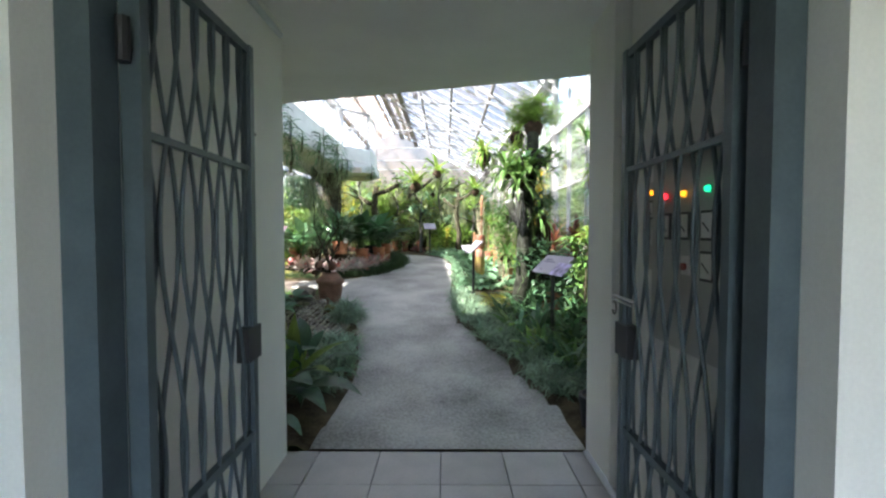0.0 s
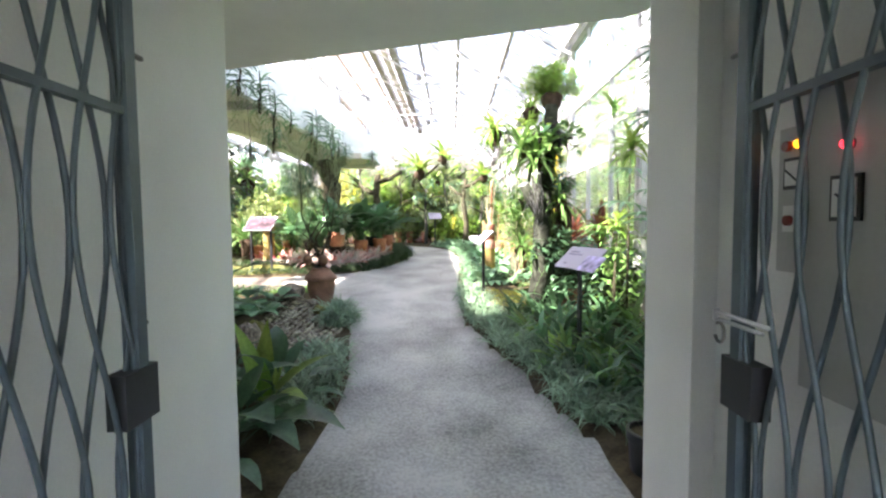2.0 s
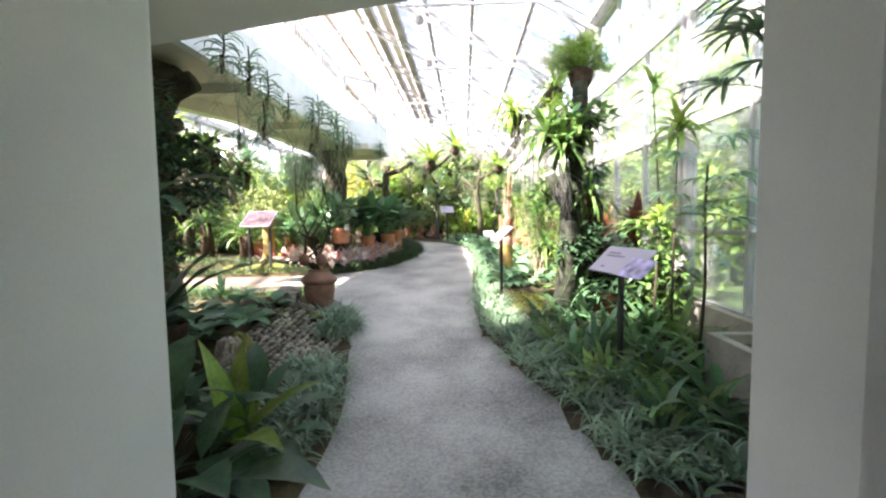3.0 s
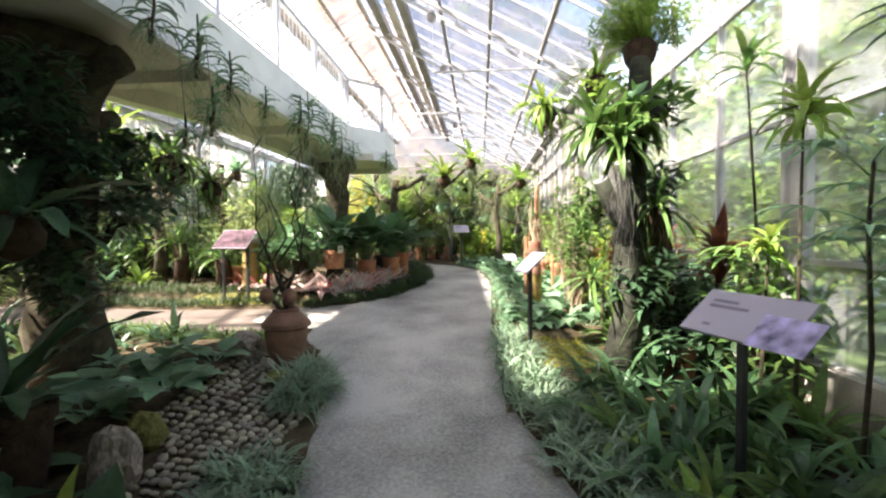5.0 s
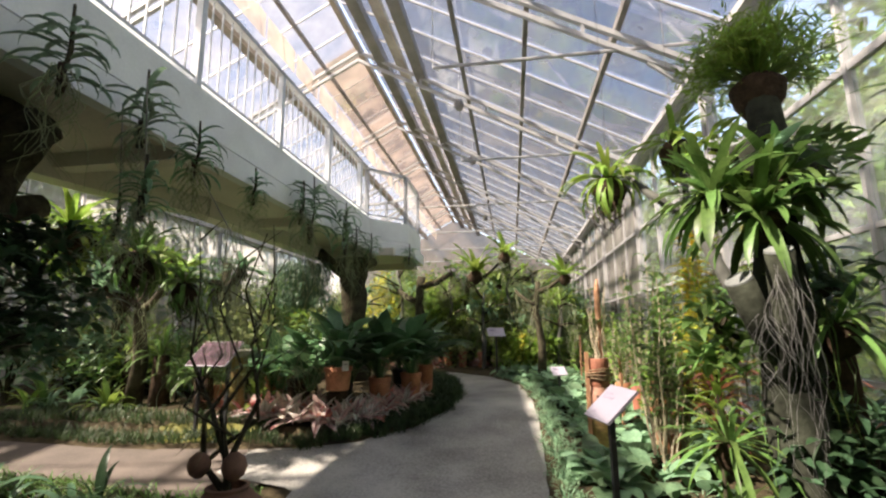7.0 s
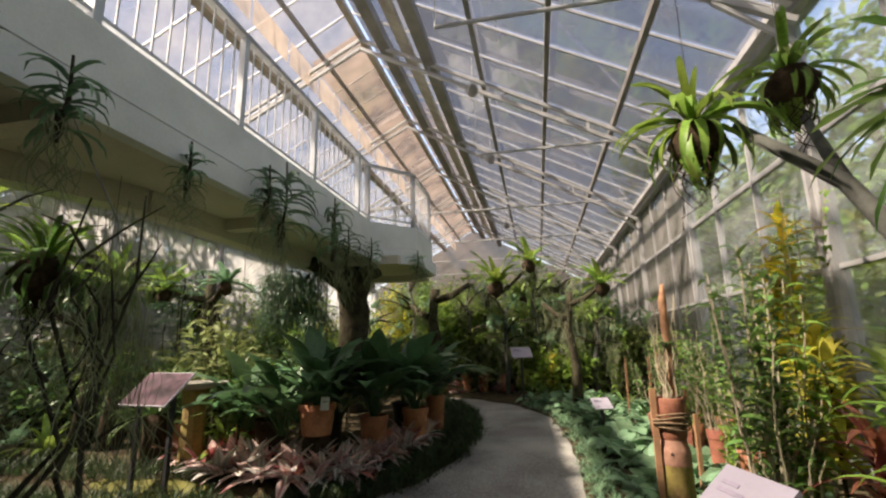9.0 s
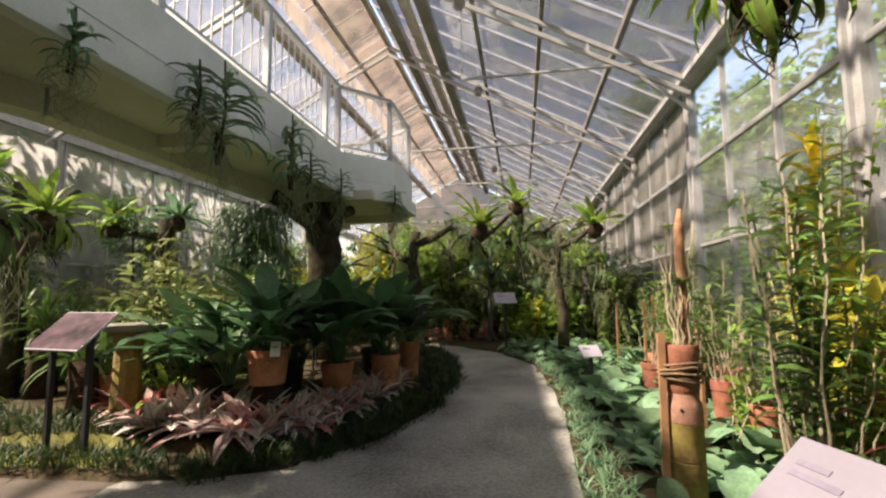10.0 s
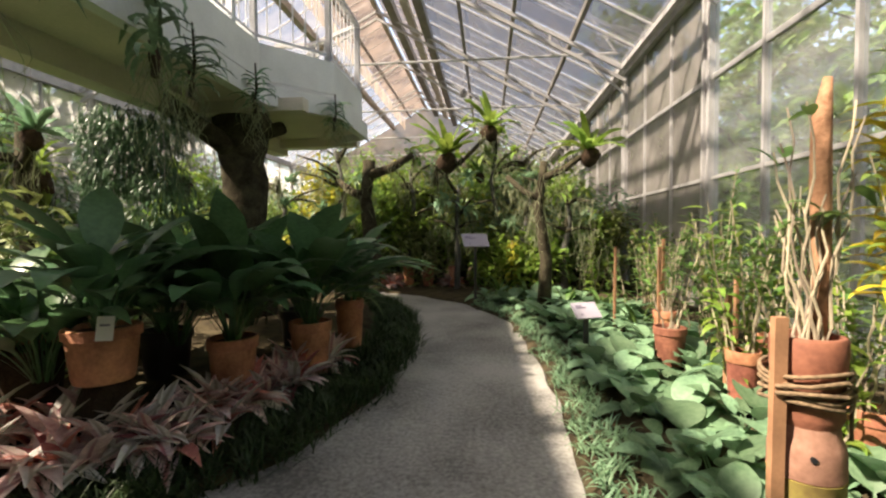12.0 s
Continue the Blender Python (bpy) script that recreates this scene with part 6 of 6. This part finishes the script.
# ---- mossy trees and thickets ----
def perch_tree(loc, h, arms, label, thick=1.0):
    t = thing("perch_tree", label, "tree", loc, 0, "bare trees carrying ferns")
    b = Mesh()
    b.tube([(0, 0, -0.1), (0.05, 0.02, h * 0.35), (-0.04, 0.05, h * 0.7), (0.02, 0, h)], [q * thick for q in (0.085, 0.075, 0.06, 0.045)], 12, 0.45)
    part("trunk", b, M["bark"], t, smooth=True)
    ms = Mesh()
    for dx, dy, dz, z0 in arms:
        b = Mesh()
        b.tube([(0, 0, z0), (dx * 0.5, dy * 0.5, z0 + dz * 0.35), (dx, dy, z0 + dz)], [q * thick for q in (0.045, 0.038, 0.03)], 10, 0.4)
        part("limb", b, M["bark"], t, smooth=True)
        strands(ms, (dx * 0.6, dy * 0.6, z0 + dz * 0.45), 16, 0.7, 0.0035, 0.16, 0.08, 3)
        strands(ms, (0, 0, z0), 10, 0.7, 0.004, 0.14, 0.08, 3)
    tagged(part("hanging_moss", ms, M["moss_hang"], t, "grey-green hanging moss"), kind="stuff")
    return t


perch_tree((1.05, 13.1, gz(1.05, 13.1)), 1.75, ((0.45, -0.3, 0.25, 1.55), (-0.4, 0.2, 0.3, 1.3)), "bare trunk with a branch carrying a fern by the glazing")
nest_fern((1.5, 12.8, 2.62), 0.85, 20, "g_light", "bright green bird's nest fern on a branch tip")
perch_tree((-0.5, 15.9, 0.82), 2.2, ((0.5, -0.4, 0.3, 1.9), (-0.7, -0.2, 0.2, 1.6), (0.9, -0.9, 0.55, 1.9)), "mossy bare tree carrying ferns at the path end")
nest_fern((-0.25, 15.4, 3.05), 1.35, 22, "g_light", "bright green bird's nest fern on a branch tip")
nest_fern((0.46, 14.95, 3.40), 1.05, 20, "g_light", "bright green bird's nest fern on a branch tip")
nest_fern((0.3, 15.6, 2.75), 0.7, 14, "g_mid", "green bird's nest fern on a branch")
perch_tree((-1.5, 14.9, 0.82), 2.1, ((0.75, -0.1, 0.30, 1.85), (-0.6, 0.3, 0.3, 1.5)), "mossy bare tree carrying ferns at the path end", 1.9)
perch_tree((-5.6, 11.0, gz(-5.6, 11.0)), 2.3, ((-0.55, -0.1, 0.35, 1.9), (0.8, -0.3, 0.25, 1.6), (0.3, 0.5, 0.5, 1.8)), "crooked mossy trunk with bare limbs under the balcony", 1.5)
perch_tree((-4.6, 12.2, gz(-4.6, 12.2)), 2.1, ((-0.9, 0.1, 0.15, 1.7), (0.6, -0.4, 0.35, 1.6)), "crooked mossy trunk with bare limbs under the balcony", 1.4)
perch_tree((-4.4, 10.1, gz(-4.4, 10.1)), 1.6, ((-0.7, 0.0, 0.2, 1.3), (0.5, -0.2, 0.3, 1.2)), "crooked mossy trunk with bare limbs under the balcony", 1.3)
for x, y, z, sc in ((-6.1, 10.85, 3.05, 1.1), (-4.75, 10.65, 2.65, 0.9), (-5.5, 12.25, 2.75, 1.0), (-4.0, 11.8, 2.75, 0.8), (-5.05, 10.1, 2.35, 0.8)):
    nest_fern((x, y, z), sc, 26, "g_light" if sc > 0.85 else "g_hosta", "bird's nest fern sitting on a mossy limb", True, (10, 75), 0.12)
k = random.Random(51)
for i in range(46):
    x = -7.2 + 9.6 * k.random()
    y = 16.2 + 6.0 * k.random() ** 1.3
    if i < 12:
        x, y = -2.6 + 4.6 * i / 11, 15.7 + k.uniform(0, 0.9)
    h = k.uniform(0.9, 2.0) + 0.14 * (y - 15)
    key = k.choice(("g_mid", "g_olive", "g_light", "g_light", "g_mid", "g_hosta")) if i % 9 else "g_yellow"
    shrub("garden_shrub", (x, y, gz(x, y)), (0.75, 0.7, h), 1250, key, "dense olive-green garden shrub hung with moss" if i % 3 else "dense leafy green garden shrub", k.choice((0.14, 0.18, 0.24)), k.choice((0.045, 0.065)), 26 if i % 3 else 0, clumps=k.choice((5, 8, 10)))


for i in range(13):
    x, y = -2.4 + 3.2 * i / 8, 15.45 + 0.5 * k.random()
    if i > 8:
        x, y = 1.0 + 0.42 * (i - 9), 14.6 + 0.5 * k.random()
    shrub("garden_shrub", (x, y, gz(x, y)), (0.5, 0.4, k.uniform(0.8, 1.5)), 900, ("g_olive", "g_light", "g_mid", "g_light")[i % 4], "dense sunlit green shrub at the path end", 0.15, 0.05, 16, clumps=9)


def moss_tree(loc, h, seed):
    """A crooked bare tree whose limbs are hung with curtains of moss."""
    kk = random.Random(seed)
    t = thing("moss_tree", "crooked bare tree hung with long grey-green moss", "tree", loc, kk.uniform(0, 360), "moss-hung trees")
    b = Mesh()
    b.tube([(0, 0, -0.1), (kk.uniform(-0.1, 0.1), 0.06, h * 0.35), (kk.uniform(-0.15, 0.15), -0.05, h * 0.7), (0.05, 0.0, h)], [0.055, 0.045, 0.035, 0.025], 10, 0.4)
    part("trunk", b, M["pale_bark"], t, smooth=True)
    ms = Mesh()
    for q in range(7):
        a = q * 2.1 + kk.uniform(-0.4, 0.4)
        ln = kk.uniform(0.3, 0.75)
        z0 = h * kk.uniform(0.55, 0.98)
        e = Vector((math.cos(a) * ln, math.sin(a) * ln, z0 + kk.uniform(-0.05, 0.4)))
        b = Mesh()
        b.tube([(0, 0, z0), e * 0.5 + Vector((0, 0, z0 * 0.5 + 0.05)), e], [0.03, 0.022, 0.012], 8, 0.4)
        part("limb", b, M["bark"], t, smooth=True)
        for u in (0.45, 0.75, 1.0):
            p = Vector((0, 0, z0)).lerp(e, u)
            strands(ms, p, 5, kk.uniform(0.35, 0.9), 0.0045, 0.09, 0.05, 3)
    tagged(part("hanging_moss", ms, M["moss_hang"], t, "long grey-green hanging moss"), kind="stuff")
    for q in range(6):
        tf = Mesh()
        spray(tf, (kk.uniform(-0.4, 0.4), kk.uniform(-0.4, 0.4), h * kk.uniform(0.45, 1.05)), 18, 0.30, 0.05, (-10, 75), 80, jitter=0.06)
        part("air_plant", tf, M["g_light" if seed % 2 else "g_hosta"], t, "pale green air plant sitting on a limb", True)
    return t


for i, (x, y, h) in enumerate(((-2.1, 15.2, 2.3), (-0.9, 15.55, 2.0), (-0.1, 15.2, 1.7), (0.55, 15.6, 2.5), (1.0, 15.0, 2.1), (1.55, 14.5, 1.5), (-3.0, 14.9, 1.9))):
    moss_tree((x, y, gz(x, y)), h, 300 + i)
leafy_stem("croton", (0.75, 14.35, gz(0.75, 14.35)), 0.75, "g_yellow", 60, 0.16, 0.05, "bright yellow-green variegated shrub at the path bend", "", (0.02, 0.0), (-10, 60), from_=0.15)
for i in range(36):
    x = -7.4 + 4.6 * k.random()
    y = 6.2 + 8.6 * k.random()
    if 8.0 < y < 9.6 or (x > -3.2 and y < 9):
        y += 2.2 if y > 8 else -0.3
    h = k.uniform(0.4, 1.1)
    shrub("garden_shrub", (x, y, gz(x, y)), (0.55, 0.55, h), 380, k.choice(("g_mid", "g_hosta", "g_olive", "g_light")), "leafy green shrub under the balcony", 0.2, 0.045)
for i in range(9):
    x, y = -7.2 + 2.6 * k.random(), 10 + 5 * k.random()
    fan_palm((x, y, gz(x, y)), k.uniform(1.2, 2.2), 9, k.choice(("g_mid", "g_blue", "g_dark")), "slender fan palm under the balcony")
for i in range(16):
    x, y = -3.4 + 3.6 * k.random(), 15.15 + 0.5 * k.random()
    bromeliad(x, y, 1.0, ("r_pink", "r_red"), "pink bromeliad rosette by the path end")
for x, y in ((-0.6, 15.4), (-0.15, 15.35), (-0.95, 15.5)):
    pot((x, y, gz(x, y)), 0.10, 0.34, "terracotta", "slim terracotta pot at the path end")
for i in range(14):
    x, y = -3.0 + 0.22 * i + k.uniform(-0.1, 0.1), 11.6 + 2.6 * k.random()
    x = min(x, bl(min(y, 14.5)) - 0.55)
    leafy_stem("strap_plant", (x, y, gz(x, y)), 0.35, "g_mid", 30, 0.55, 0.04, "tuft of narrow arching green leaves", "strap-leaved tufts", (0, 0), (10, 85), from_=0.5)

# ---- outside: ground, trees, far wood ----
g = Mesh()
g.add([(-400, -400, -0.22), (400, -400, -0.22), (400, 400, -0.22), (-400, 400, -0.22)], [(0, 1, 2, 3)])
solid("ground_outside", g, M["lawn"], "grass outside the glasshouse")


def tree_kind(name, h, r, n, seed):
    kk = random.Random(seed)
    t = thing(name, "leafy green broadleaf tree outside the glasshouse", "tree", (0, 0, 0), 0, "trees outside")
    b = Mesh()
    b.tube([(0, 0, -0.2), (0.1, 0.05, h * 0.3), (0, 0.1, h * 0.6), (0.1, 0, h * 0.9)], [0.2, 0.16, 0.11, 0.04], 10, 0.2)
    lf = Mesh()
    for i in range(15):
        a = i * 2.4
        z = h * (0.16 + 0.80 * i / 14)
        q = Vector((math.cos(a) * r * kk.uniform(0.35, 0.85), math.sin(a) * r * kk.uniform(0.35, 0.85), z))
        b.tube([(0, 0, z * 0.75), q * 0.5 + Vector((0, 0, z * 0.42)), q], [0.07, 0.045, 0.015], 6)
        cloud(lf, q, (r * 0.5, r * 0.5, h * 0.13), n // 15, 0.34, 0.17, "lance", 2, 30)
    part("trunk", b, M["bark"], t)
    part("crown", lf, M["tree"], t, smooth=True)
    return t


base = [tree_kind("tree", 6.5, 2.1, 3600, 61), tree_kind("tree", 8.5, 2.6, 4200, 62)]
k = random.Random(71)
places = [(6.2 + k.uniform(-0.5, 1.2), 2.5 + 2.6 * i) for i in range(11)] + [(9.5 + k.uniform(-1, 2), 1 + 3.4 * i) for i in range(10)] + [(-10.6 + k.uniform(-0.5, 0.5), 0.5 + 2.3 * i) for i in range(10)] + [(-14 + k.uniform(-1, 1), 1 + 4 * i) for i in range(6)] + [(-6 + 4 * i, 33 + k.uniform(0, 2)) for i in range(4)]
for i, (x, y) in enumerate(places):
    s = k.uniform(0.82, 1.08) if x > 0 else k.uniform(0.75, 1.1)
    m = pose(x, y, -0.2, 0, 0, k.uniform(0, 360)) @ Matrix.Scale(s, 4)
    if i < 2:
        base[i].matrix_world = m
    else:
        copy_thing(base[i % 2], m)
